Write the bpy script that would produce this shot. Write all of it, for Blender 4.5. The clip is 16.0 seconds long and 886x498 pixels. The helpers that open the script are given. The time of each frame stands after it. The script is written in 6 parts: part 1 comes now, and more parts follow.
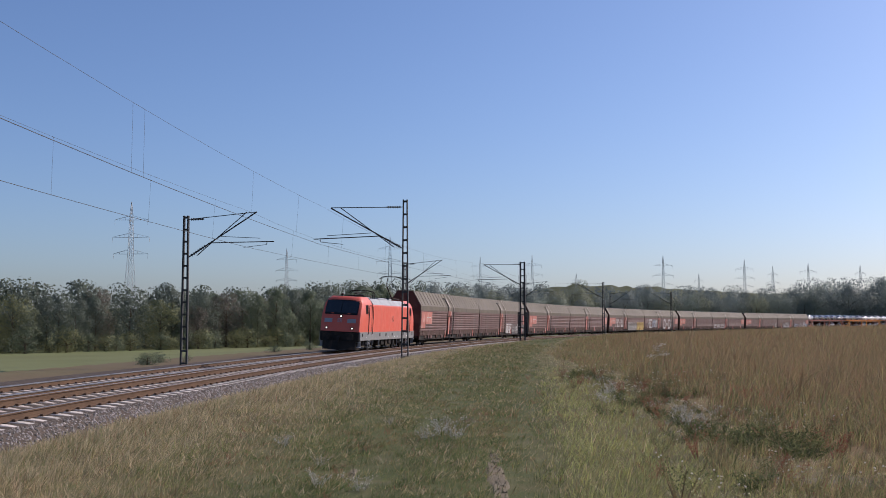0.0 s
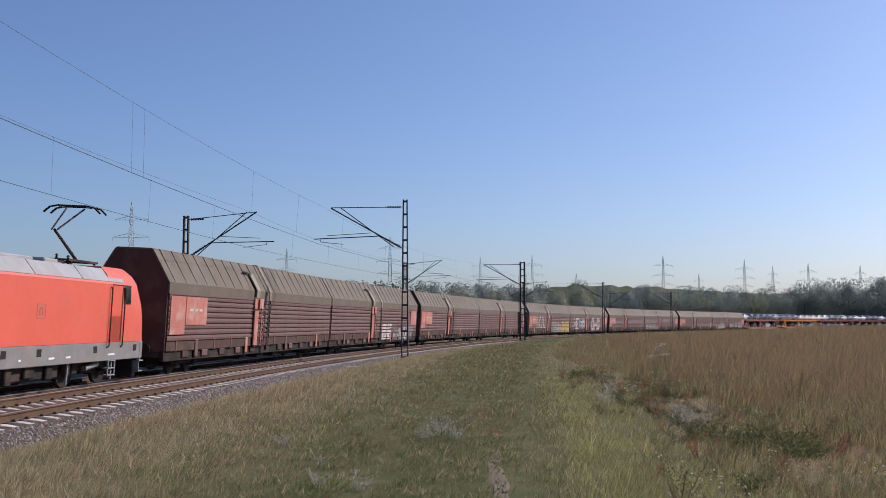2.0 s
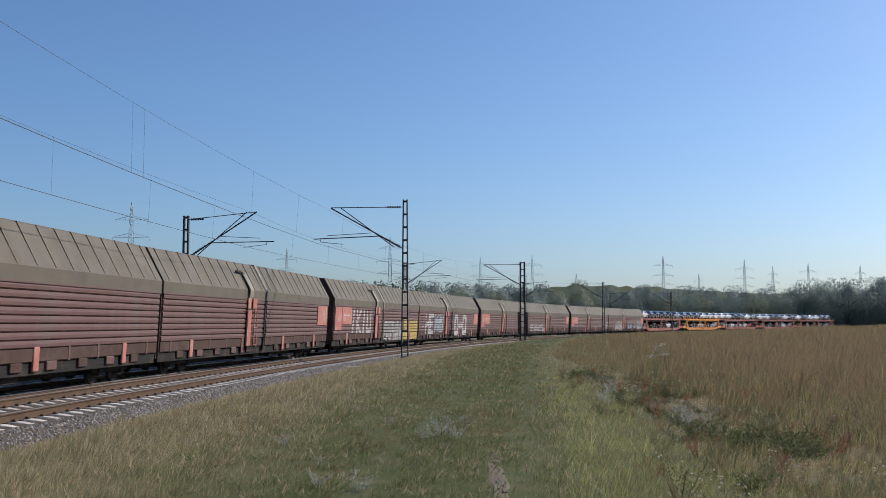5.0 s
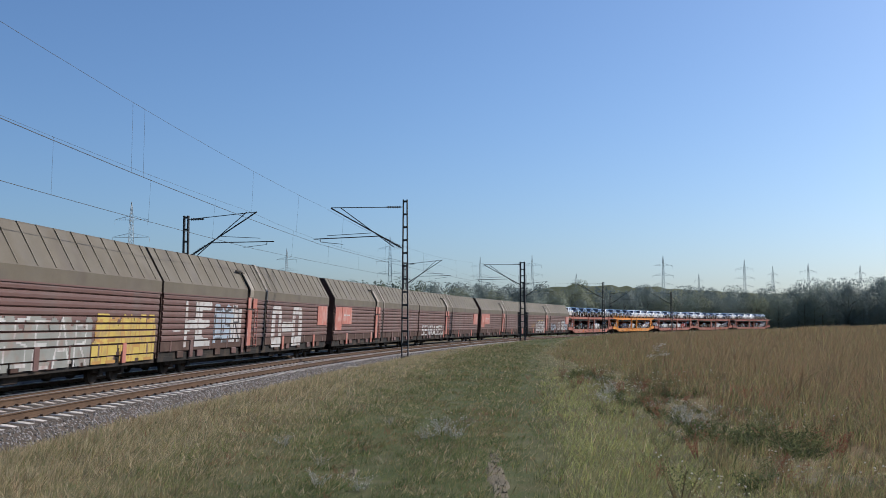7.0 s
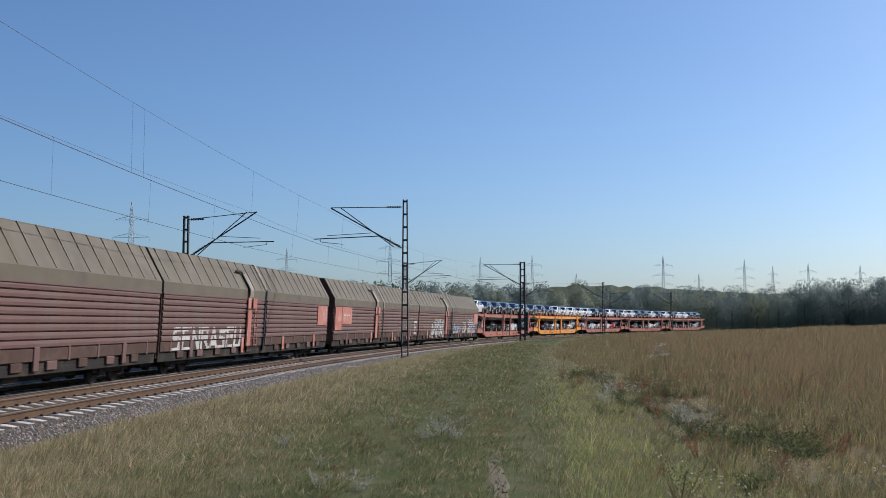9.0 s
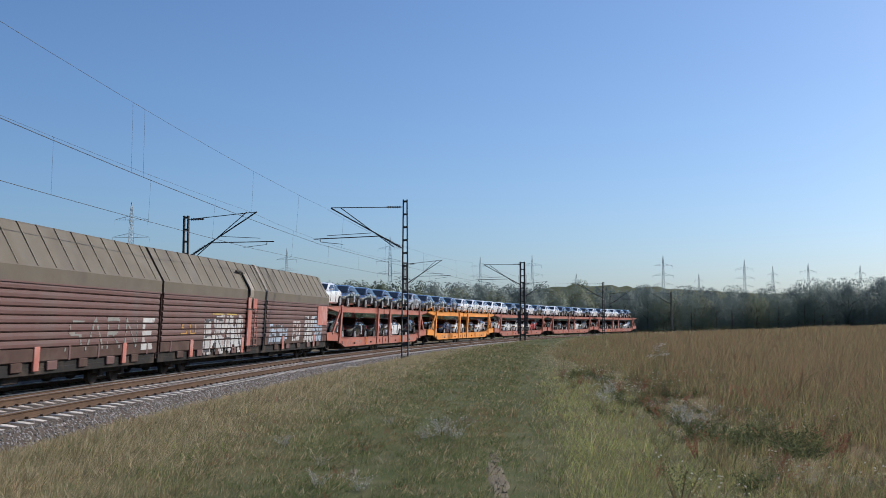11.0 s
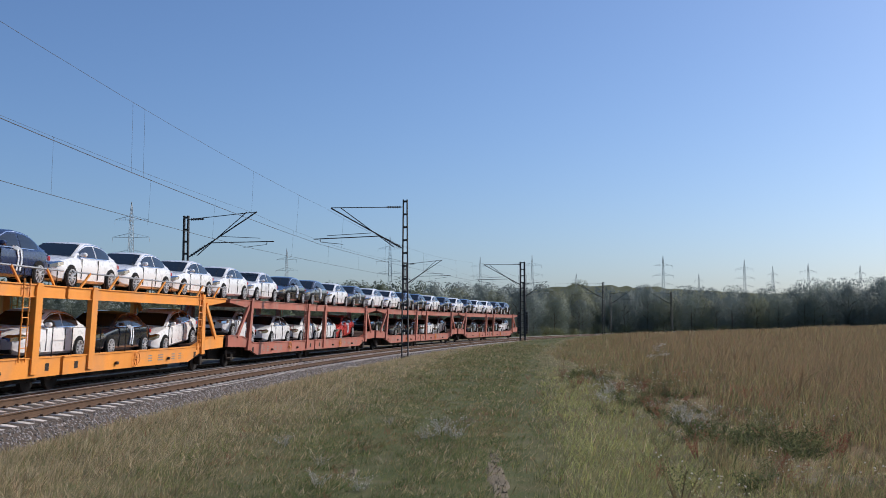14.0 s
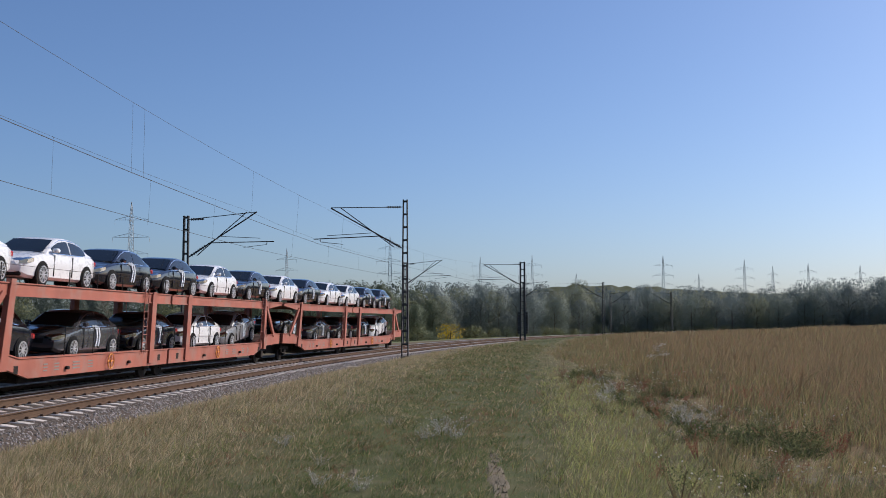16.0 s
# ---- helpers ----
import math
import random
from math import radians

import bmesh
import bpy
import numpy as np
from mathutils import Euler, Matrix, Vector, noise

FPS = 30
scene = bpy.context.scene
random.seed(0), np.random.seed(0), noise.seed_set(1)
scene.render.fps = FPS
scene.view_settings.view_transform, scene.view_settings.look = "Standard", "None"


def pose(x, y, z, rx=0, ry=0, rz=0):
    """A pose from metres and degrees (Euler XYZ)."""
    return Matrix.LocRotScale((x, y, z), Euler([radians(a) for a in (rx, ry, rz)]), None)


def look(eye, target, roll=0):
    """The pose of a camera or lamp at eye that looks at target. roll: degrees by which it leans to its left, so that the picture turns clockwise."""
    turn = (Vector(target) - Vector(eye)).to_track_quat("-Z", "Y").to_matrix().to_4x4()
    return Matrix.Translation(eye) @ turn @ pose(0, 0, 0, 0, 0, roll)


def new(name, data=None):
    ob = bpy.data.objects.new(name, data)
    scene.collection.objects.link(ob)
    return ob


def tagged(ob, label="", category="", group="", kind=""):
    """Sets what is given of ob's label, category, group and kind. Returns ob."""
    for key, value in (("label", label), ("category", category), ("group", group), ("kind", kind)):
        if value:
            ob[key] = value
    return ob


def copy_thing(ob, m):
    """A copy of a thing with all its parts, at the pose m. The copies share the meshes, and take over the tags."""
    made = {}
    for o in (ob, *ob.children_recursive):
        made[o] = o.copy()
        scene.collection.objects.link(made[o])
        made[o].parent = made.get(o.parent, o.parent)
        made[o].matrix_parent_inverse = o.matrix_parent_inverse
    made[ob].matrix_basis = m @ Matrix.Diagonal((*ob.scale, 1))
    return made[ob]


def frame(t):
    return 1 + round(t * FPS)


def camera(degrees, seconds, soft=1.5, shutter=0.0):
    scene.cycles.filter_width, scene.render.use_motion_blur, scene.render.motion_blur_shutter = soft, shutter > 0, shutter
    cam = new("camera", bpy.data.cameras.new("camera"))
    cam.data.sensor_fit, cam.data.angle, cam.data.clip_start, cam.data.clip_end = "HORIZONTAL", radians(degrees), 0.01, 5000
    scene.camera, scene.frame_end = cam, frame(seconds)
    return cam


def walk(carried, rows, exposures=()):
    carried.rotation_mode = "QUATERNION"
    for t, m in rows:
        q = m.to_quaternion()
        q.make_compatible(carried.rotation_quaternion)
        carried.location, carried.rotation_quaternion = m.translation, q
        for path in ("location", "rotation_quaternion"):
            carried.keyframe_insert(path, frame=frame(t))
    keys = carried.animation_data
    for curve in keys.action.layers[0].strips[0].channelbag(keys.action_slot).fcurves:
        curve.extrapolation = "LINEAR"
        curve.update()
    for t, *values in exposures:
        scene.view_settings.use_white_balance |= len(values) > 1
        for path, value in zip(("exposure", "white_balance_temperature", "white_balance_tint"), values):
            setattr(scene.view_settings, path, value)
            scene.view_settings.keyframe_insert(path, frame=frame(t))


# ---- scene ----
EYE_Z = 1.70
cam = camera(46.28, 16.0, soft=0.8, shutter=0.06)
walk(cam, [(0.0, pose(0, 0, EYE_Z, 94.11, 0, 0)), (16.0, pose(0, 0, EYE_Z, 94.11, 0, 0))],
     exposures=[(0.0, 0.04, 6250, 21), (2.5, 0.04, 6250, 21), (2.9, 0.03, 5960, 10), (13.7, 0.03, 5960, 10), (14.2, -0.05, 6100, 16), (16.0, -0.05, 6100, 16)])

# ---- daylight: autumn sun from the right and beyond, clear sky ----
SUN_AZ, SUN_EL = radians(29), radians(33)          # azimuth from +x towards +y
sun_dir = Vector((math.cos(SUN_EL) * math.cos(SUN_AZ), math.cos(SUN_EL) * math.sin(SUN_AZ), math.sin(SUN_EL)))
world = bpy.data.worlds.new("sky")
scene.world = world
world.use_nodes = True
sky = world.node_tree.nodes.new("ShaderNodeTexSky")
sky.sky_type, sky.sun_disc = "NISHITA", False
sky.sun_elevation, sky.sun_rotation = SUN_EL, math.pi / 2 - SUN_AZ
sky.air_density, sky.dust_density, sky.ozone_density, sky.altitude = 1.04, 1.98, 6.0, 570
world.node_tree.nodes["Background"].inputs["Strength"].default_value = 0.116
world.node_tree.links.new(sky.outputs[0], world.node_tree.nodes["Background"].inputs["Color"])
sun = new("sun", bpy.data.lights.new("sun", "SUN"))
sun.data.energy, sun.data.angle, sun.data.color = 5.0, radians(0.53), (1.0, 0.91, 0.77)
sun.matrix_world = look(tuple(sun_dir * 60), (0, 0, 0))


# ---- materials ----
def material(name, col, rough=0.7, metal=0.0, dark=0.75, scale=3.0, fine=40.0, bump=0.0, bump_scale=60.0, rand=0.0, island=0.0, hue=None,
             stain=None, stain_amt=0.0, stain_scale=1.2, trans=0.0, coat=0.0, stretch=(1, 1, 1), cover=None):
    """Surface with variation at two scales, optional stains, relief, and change from piece to piece."""
    m = bpy.data.materials.new(name)
    m.use_nodes = True
    nt = m.node_tree
    N, L = nt.nodes, nt.links
    b = N["Principled BSDF"]
    tc = N.new("ShaderNodeTexCoord")
    mp = N.new("ShaderNodeMapping")
    mp.inputs["Scale"].default_value = stretch
    L.new(tc.outputs["Object"], mp.inputs["Vector"])

    def tex(sc, detail=5):
        n = N.new("ShaderNodeTexNoise")
        n.inputs["Scale"].default_value, n.inputs["Detail"].default_value = sc, detail
        L.new(mp.outputs[0], n.inputs["Vector"])
        return n.outputs["Fac"]

    def ramp(fac, lo, hi, a, c):
        r = N.new("ShaderNodeMapRange")
        r.inputs[1].default_value, r.inputs[2].default_value, r.inputs[3].default_value, r.inputs[4].default_value = lo, hi, a, c
        L.new(fac, r.inputs[0])
        return r.outputs[0]

    def mix(fac, a, c, kind="MIX"):
        n = N.new("ShaderNodeMix")
        n.data_type, n.blend_type = "RGBA", kind
        for sock, v in ((n.inputs[0], fac), (n.inputs[6], a), (n.inputs[7], c)):
            if hasattr(v, "links"):
                L.new(v, sock)
            elif isinstance(v, (int, float)):
                sock.default_value = v
            else:
                sock.default_value = (*v, 1)
        return n.outputs[2]

    lo = tuple(c * dark for c in (hue or col))
    c = mix(ramp(tex(scale), 0.32, 0.68, 0, 1), lo, col)
    c = mix(ramp(tex(fine, 3), 0.3, 0.7, 0, 0.35), c, tuple(x * 0.7 for x in col))
    if stain:
        c = mix(ramp(tex(stain_scale, 8), 0.5, 0.68, 0, stain_amt), c, stain)
    if cover:
        at = N.new("ShaderNodeAttribute")
        at.attribute_name = "cover"
        sp = N.new("ShaderNodeSeparateColor")
        L.new(at.outputs["Color"], sp.inputs[0])
        for k, cc in enumerate(cover):
            wob = N.new("ShaderNodeMath")
            wob.operation = "MULTIPLY"
            L.new(sp.outputs[k], wob.inputs[0])
            L.new(ramp(tex(2.2, 6), 0.3, 0.62, 0.35, 1.0), wob.inputs[1])
            c = mix(wob.outputs[0], c, cc)
    if rand or island:
        src = N.new("ShaderNodeObjectInfo").outputs["Random"] if rand else N.new("ShaderNodeNewGeometry").outputs["Random Per Island"]
        amt = rand or island
        v = ramp(src, 0, 1, 1 - amt, 1 + amt)
        h = N.new("ShaderNodeHueSaturation")
        L.new(v, h.inputs["Value"])
        L.new(ramp(src, 0, 1, 0.5 + amt * 0.05, 0.5 - amt * 0.05), h.inputs["Hue"])
        L.new(c, h.inputs["Color"])
        c = h.outputs[0]
    L.new(c, b.inputs["Base Color"])
    L.new(ramp(tex(scale * 2.3), 0.3, 0.7, max(rough - 0.08, 0.02), min(rough + 0.08, 1)), b.inputs["Roughness"])
    b.inputs["Metallic"].default_value = metal
    if rough >= 0.8:
        b.inputs["Specular IOR Level"].default_value = 0.12
    b.inputs["Coat Weight"].default_value = coat
    if bump:
        bn = N.new("ShaderNodeBump")
        bn.inputs["Strength"].default_value, bn.inputs["Distance"].default_value = bump, 0.02
        L.new(tex(bump_scale, 4), bn.inputs["Height"])
        L.new(bn.outputs[0], b.inputs["Normal"])
    if trans:
        t = N.new("ShaderNodeBsdfTranslucent")
        L.new(c, t.inputs["Color"])
        ms = N.new("ShaderNodeMixShader")
        ms.inputs[0].default_value = trans
        L.new(b.outputs[0], ms.inputs[1])
        L.new(t.outputs[0], ms.inputs[2])
        L.new(ms.outputs[0], N["Material Output"].inputs["Surface"])
    return m


def glass(name):
    m = material(name, (0.012, 0.015, 0.017), rough=0.1)
    b = m.node_tree.nodes["Principled BSDF"]
    b.inputs["Specular IOR Level"].default_value = 0.8
    return m


def glow(name, col, strength):
    m = bpy.data.materials.new(name)
    m.use_nodes = True
    b = m.node_tree.nodes["Principled BSDF"]
    b.inputs["Base Color"].default_value = (*col, 1)
    b.inputs["Emission Color"].default_value = (*col, 1)
    b.inputs["Emission Strength"].default_value = strength
    return m


SOIL = material("soil", (0.175, 0.148, 0.075), 0.95, scale=0.8, dark=0.6, fine=30, bump=0.8, bump_scale=22, stain=(0.12, 0.115, 0.045), stain_amt=0.9, stain_scale=1.1,
                cover=((0.07, 0.082, 0.03), (0.19, 0.125, 0.06)))
MEADOW = material("meadow", (0.165, 0.18, 0.082), 0.95, scale=0.05, fine=1.5, bump=0.5, bump_scale=6, dark=0.8, stain=(0.15, 0.18, 0.07), stain_amt=0.7, stain_scale=0.03)
STUBBLE = material("stubble", (0.155, 0.12, 0.072), 0.95, scale=0.06, fine=2.0, bump=0.5, bump_scale=6, dark=0.8, stain=(0.15, 0.13, 0.065), stain_amt=0.7, stain_scale=0.05)
BALLAST = material("ballast", (0.125, 0.098, 0.078), 0.95, scale=2, fine=26, dark=0.5, bump=1.0, bump_scale=24)
STONE = material("ballast_stone", (0.27, 0.25, 0.235), 0.9, scale=8, fine=60, island=0.6)
CONCRETE = material("sleeper_concrete", (0.6, 0.55, 0.5), 0.9, scale=4, fine=60, rand=0.18, stain=(0.3, 0.2, 0.13), stain_amt=0.5)
RAIL_RUST = material("rail_rust", (0.115, 0.072, 0.047), 0.85, scale=3, fine=50, stain=(0.13, 0.08, 0.05), stain_amt=0.5)
RAIL_TOP = material("rail_head", (0.46, 0.45, 0.45), 0.42, metal=1.0, scale=1.0)
RAIL_DULL = material("rail_head_dull", (0.4, 0.34, 0.29), 0.45, metal=0.8, scale=1.0)
MAST = material("mast_steel", (0.035, 0.037, 0.036), 0.7, scale=3, fine=50, stain=(0.055, 0.042, 0.035), stain_amt=0.4)
WIRE = material("wire", (0.03, 0.03, 0.03), 0.6)
RED = material("traffic_red", (0.64, 0.1, 0.055), 0.5, scale=0.8, dark=0.93, fine=14, stain=(0.5, 0.1, 0.06), stain_amt=0.35, coat=0.1)
GREY = material("skirt_grey", (0.21, 0.21, 0.205), 0.6, scale=2, fine=30, stain=(0.2, 0.15, 0.12), stain_amt=0.6)
ROOFGREY = material("roof_grey", (0.32, 0.33, 0.34), 0.5, scale=1, stain=(0.24, 0.22, 0.2), stain_amt=0.6)
UNDER = material("underframe", (0.03, 0.027, 0.025), 0.8, scale=4, stain=(0.1, 0.07, 0.05), stain_amt=0.5)
BROWN = material("wagon_brown", (0.128, 0.06, 0.05), 0.62, scale=0.7, dark=0.8, fine=18, stain=(0.105, 0.068, 0.058), stain_amt=0.8, stain_scale=0.6)
DARKBROWN = material("wagon_dark", (0.09, 0.055, 0.045), 0.8, scale=1, stain=(0.14, 0.1, 0.08), stain_amt=0.5)
TARP = material("roof_shell", (0.118, 0.095, 0.066), 0.78, scale=0.5, dark=0.8, fine=16, stain=(0.08, 0.062, 0.047), stain_amt=0.85, stain_scale=0.7)
PATCH = material("red_patch", (0.44, 0.145, 0.105), 0.65, scale=1.5, stain=(0.45, 0.3, 0.26), stain_amt=0.6, stain_scale=1.6)
CARRIER = material("carrier_red", (0.43, 0.132, 0.082), 0.6, scale=0.9, dark=0.72, fine=20, stain=(0.3, 0.165, 0.125), stain_amt=0.85, stain_scale=1.3)
ORANGE = material("carrier_orange", (0.8, 0.29, 0.03), 0.6, scale=0.9, dark=0.85, fine=20, stain=(0.5, 0.22, 0.08), stain_amt=0.6, stain_scale=0.8)
GLASS = glass("dark_glass")
TYRE = material("tyre", (0.02, 0.02, 0.02), 0.85)
ALLOY = material("alloy", (0.72, 0.72, 0.74), 0.35, metal=0.55)
CARS = {"white": material("car_white", (0.8, 0.8, 0.8), 0.3, dark=0.97, coat=0.6),
        "black": material("car_black", (0.01, 0.012, 0.022), 0.12, coat=1.0),
        "grey": material("car_grey", (0.1, 0.105, 0.12), 0.2, metal=0.4, coat=1.0),
        "silver": material("car_silver", (0.42, 0.43, 0.45), 0.32, metal=0.6, coat=0.6),
        "blue": material("car_blue", (0.02, 0.035, 0.1), 0.28, metal=0.2, coat=0.7),
        "red": material("car_red", (0.5, 0.02, 0.015), 0.3, coat=0.7)}
CHROME = material("chrome", (0.85, 0.86, 0.88), 0.15, metal=1.0, dark=0.97)
FOIL = material("foil_strip", (0.75, 0.8, 0.85), 0.4)
LAMP = glow("headlight_glow", (1.0, 0.88, 0.68), 1.6)
BARK = material("bark", (0.09, 0.07, 0.05), 0.95, scale=3, fine=20, bump=0.6, bump_scale=12)
PYLON = material("pylon_steel", (0.42, 0.44, 0.46), 0.7)


# ---- mesh helpers ----
class Mesh:
    """Collects vertices and faces of one part."""

    def __init__(self):
        self.v, self.f, self.m = [], [], []

    def add(self, verts, faces, mat=0):
        n = len(self.v)
        self.v += [tuple(v) for v in verts]
        self.f += [tuple(i + n for i in f) for f in faces]
        self.m += [mat] * len(faces)

    def box(self, x0, x1, y0, y1, z0, z1, b=0.0, mat=0, m=None):
        """A box; b: chamfered edges."""
        c = Vector(((x0 + x1) / 2, (y0 + y1) / 2, (z0 + z1) / 2))
        h = Vector((abs(x1 - x0) / 2, abs(y1 - y0) / 2, abs(z1 - z0) / 2))
        b = min(b, h.x * 0.8, h.y * 0.8, h.z * 0.8)
        if b <= 0:
            vs = [c + Vector((sx * h.x, sy * h.y, sz * h.z)) for sx in (-1, 1) for sy in (-1, 1) for sz in (-1, 1)]
            fs = [(0, 1, 3, 2), (4, 6, 7, 5), (0, 4, 5, 1), (2, 3, 7, 6), (0, 2, 6, 4), (1, 5, 7, 3)]
        else:
            vs, idx = [], {}
            for s in [(sx, sy, sz) for sx in (-1, 1) for sy in (-1, 1) for sz in (-1, 1)]:
                for a in range(3):
                    idx[(s, a)] = len(vs)
                    vs.append(c + Vector([s[i] * (h[i] if i == a else h[i] - b) for i in range(3)]))
            fs = []
            for a in range(3):
                p, q = (a + 1) % 3, (a + 2) % 3
                for sg in (-1, 1):
                    def key(u, w):
                        s = [0, 0, 0]
                        s[a], s[p], s[q] = sg, u, w
                        return idx[(tuple(s), a)]
                    loop = [key(-1, -1), key(1, -1), key(1, 1), key(-1, 1)]
                    fs.append(tuple(loop if sg > 0 else loop[::-1]))
                for u in (-1, 1):
                    for w in (-1, 1):
                        def s3(e):
                            s = [0, 0, 0]
                            s[a], s[p], s[q] = e, u, w
                            return tuple(s)
                        loop = [idx[(s3(-1), p)], idx[(s3(1), p)], idx[(s3(1), q)], idx[(s3(-1), q)]]
                        fs.append(tuple(loop if u * w < 0 else loop[::-1]))
            for s in [(sx, sy, sz) for sx in (-1, 1) for sy in (-1, 1) for sz in (-1, 1)]:
                loop = [idx[(s, 0)], idx[(s, 1)], idx[(s, 2)]]
                fs.append(tuple(loop if s[0] * s[1] * s[2] > 0 else loop[::-1]))
        if m is not None:
            vs = [m @ v for v in vs]
        self.add(vs, fs, mat)

    def prism(self, prof, a0, a1, axis="x", mat=0, caps=True):
        """A closed outline of (u, w) pulled from a0 to a1: along x it is (y, z), along y (x, z), along z (x, y)."""
        n = len(prof)

        def at(a, u, w):
            return (a, u, w) if axis == "x" else (u, a, w) if axis == "y" else (u, w, a)
        vs = [at(a0, *p) for p in prof] + [at(a1, *p) for p in prof]
        fs = [(i, (i + 1) % n, (i + 1) % n + n, i + n) for i in range(n)]
        if caps:
            fs += [tuple(range(n))[::-1], tuple(range(n, 2 * n))]
        self.add(vs, fs, mat)

    def loft(self, rings, mat=0, caps=True, closed=True):
        n = len(rings[0])
        vs = [p for r in rings for p in r]
        fs = [(k * n + i, k * n + (i + 1) % n, (k + 1) * n + (i + 1) % n, (k + 1) * n + i)
              for k in range(len(rings) - 1) for i in range(n if closed else n - 1)]
        if caps and closed:
            fs += [tuple(range(n))[::-1], tuple(range((len(rings) - 1) * n, len(rings) * n))]
        self.add(vs, fs, mat)

    def rod(self, p, q, r, n=6, r2=None, mat=0):
        p, q = Vector(p), Vector(q)
        d = (q - p).normalized()
        a = d.orthogonal().normalized()
        c = d.cross(a)
        rings = []
        for o, rr in ((p, r), (q, r if r2 is None else r2)):
            rings.append([o + (a * math.cos(6.28319 * i / n) + c * math.sin(6.28319 * i / n)) * rr for i in range(n)])
        self.loft(rings, mat)

    def bar(self, p, q, w, h, mat=0):
        """A rectangular bar from p to q, w wide and h deep."""
        p, q = Vector(p), Vector(q)
        d = (q - p).normalized()
        up = Vector((0, 0, 1)) if abs(d.z) < 0.9 else Vector((1, 0, 0))
        a = d.cross(up).normalized()
        c = a.cross(d).normalized()
        rings = [[o + a * (sx * w / 2) + c * (sy * h / 2) for sx, sy in ((-1, -1), (1, -1), (1, 1), (-1, 1))] for o in (p, q)]
        self.loft(rings, mat)

    def disc(self, c, r, y0, y1, n=20, mat=0):
        """A wheel-like disc about the y axis."""
        self.prism([(c[0] + r * math.cos(6.28319 * i / n), c[1] + r * math.sin(6.28319 * i / n)) for i in range(n)], y0, y1, "y", mat)

    def data(self, name, mats, smooth=0.0):
        me = bpy.data.meshes.new(name)
        me.from_pydata(self.v, [], self.f)
        for m in mats:
            me.materials.append(m)
        if len(mats) > 1:
            me.polygons.foreach_set("material_index", self.m)
        bm = bmesh.new()
        bm.from_mesh(me)
        bmesh.ops.recalc_face_normals(bm, faces=bm.faces)
        bm.to_mesh(me)
        bm.free()
        if smooth:
            me.shade_smooth()
            me.set_sharp_from_angle(angle=radians(smooth))
        return me


def part(name, mesh, mats, parent=None, label="", smooth=0.0):
    """Links a Mesh (or mesh data) as one object under a thing or a part."""
    mats = mats if isinstance(mats, (list, tuple)) else [mats]
    me = mesh.data(name, mats, smooth) if isinstance(mesh, Mesh) else mesh
    ob = new(name, me)
    if parent is not None:
        ob.parent = parent
    return tagged(ob, label)


def raw(name, verts, faces, mats, colour_index=None):
    """One large mesh from arrays."""
    me = bpy.data.meshes.new(name)
    verts, faces = np.asarray(verts, np.float32), np.asarray(faces, np.int32)
    k = faces.shape[1]
    me.vertices.add(len(verts))
    me.vertices.foreach_set("co", verts.ravel())
    me.loops.add(faces.size)
    me.loops.foreach_set("vertex_index", faces.ravel())
    me.polygons.add(len(faces))
    me.polygons.foreach_set("loop_start", np.arange(len(faces), dtype=np.int32) * k)
    for m in mats:
        me.materials.append(m)
    if colour_index is not None:
        me.polygons.foreach_set("material_index", np.asarray(colour_index, np.int32))
    me.update(calc_edges=True)
    return me


# ---- the line of the far track: a left-hand curve, straight behind the viewer ----
Z_FAR, Z_NEAR, SPACING, CANT = EYE_Z - 1.976, EYE_Z - 1.80, 4.033, 0.05
S0, DS = -480.0, 0.5
_s = np.arange(S0, 760.0, DS)


def _heading(s):
    c = np.clip(s, -35.0, 470.0)
    return 1.448 - 0.0019472 * c + 0.5 * 1.839e-7 * c * c + 1.6595e-9 * c ** 3 / 3


_a = _heading(_s + DS / 2)
_x, _y = np.cumsum(np.cos(_a)) * DS, np.cumsum(np.sin(_a)) * DS
_i0 = int(round((0 - S0) / DS))
_x, _y = _x - _x[_i0 - 1] - 11.2553, _y - _y[_i0 - 1] + 46.7745
_s = _s + DS


def rail_point(s, lat=0.0, z=0.0, near=False):
    """A point beside the track: lat metres towards the meadow from the track's centre, z above the rail heads, in the canted plane."""
    x, y, a = np.interp(s, _s, _x), np.interp(s, _s, _y), float(_heading(s))
    o = lat + z * CANT + (SPACING if near else 0)
    return Vector((x + o * math.sin(a), y - o * math.cos(a), (Z_NEAR if near else Z_FAR) + z - lat * CANT))


def side_point(s, lat, z):
    """A point beside the far track's centre, level, z in the world."""
    x, y, a = np.interp(s, _s, _x), np.interp(s, _s, _y), float(_heading(s))
    return Vector((x + lat * math.sin(a), y - lat * math.cos(a), z))


def rail_pose(s, base=0.0, near=False):
    """The pose of a thing on the track: x forwards (towards the viewer), y to the meadow side, z up. base: the distance of its two pivots."""
    if base:
        p, q = rail_point(s - base / 2, near=near), rail_point(s + base / 2, near=near)
        mid, turn = (p + q) / 2, math.atan2(p.y - q.y, p.x - q.x)
    else:
        mid, a = rail_point(s, near=near), float(_heading(s))
        turn = math.atan2(-math.sin(a), -math.cos(a))
    return Matrix.Translation(mid) @ Matrix.Rotation(turn, 4, "Z") @ Matrix.Rotation(-CANT, 4, "X")


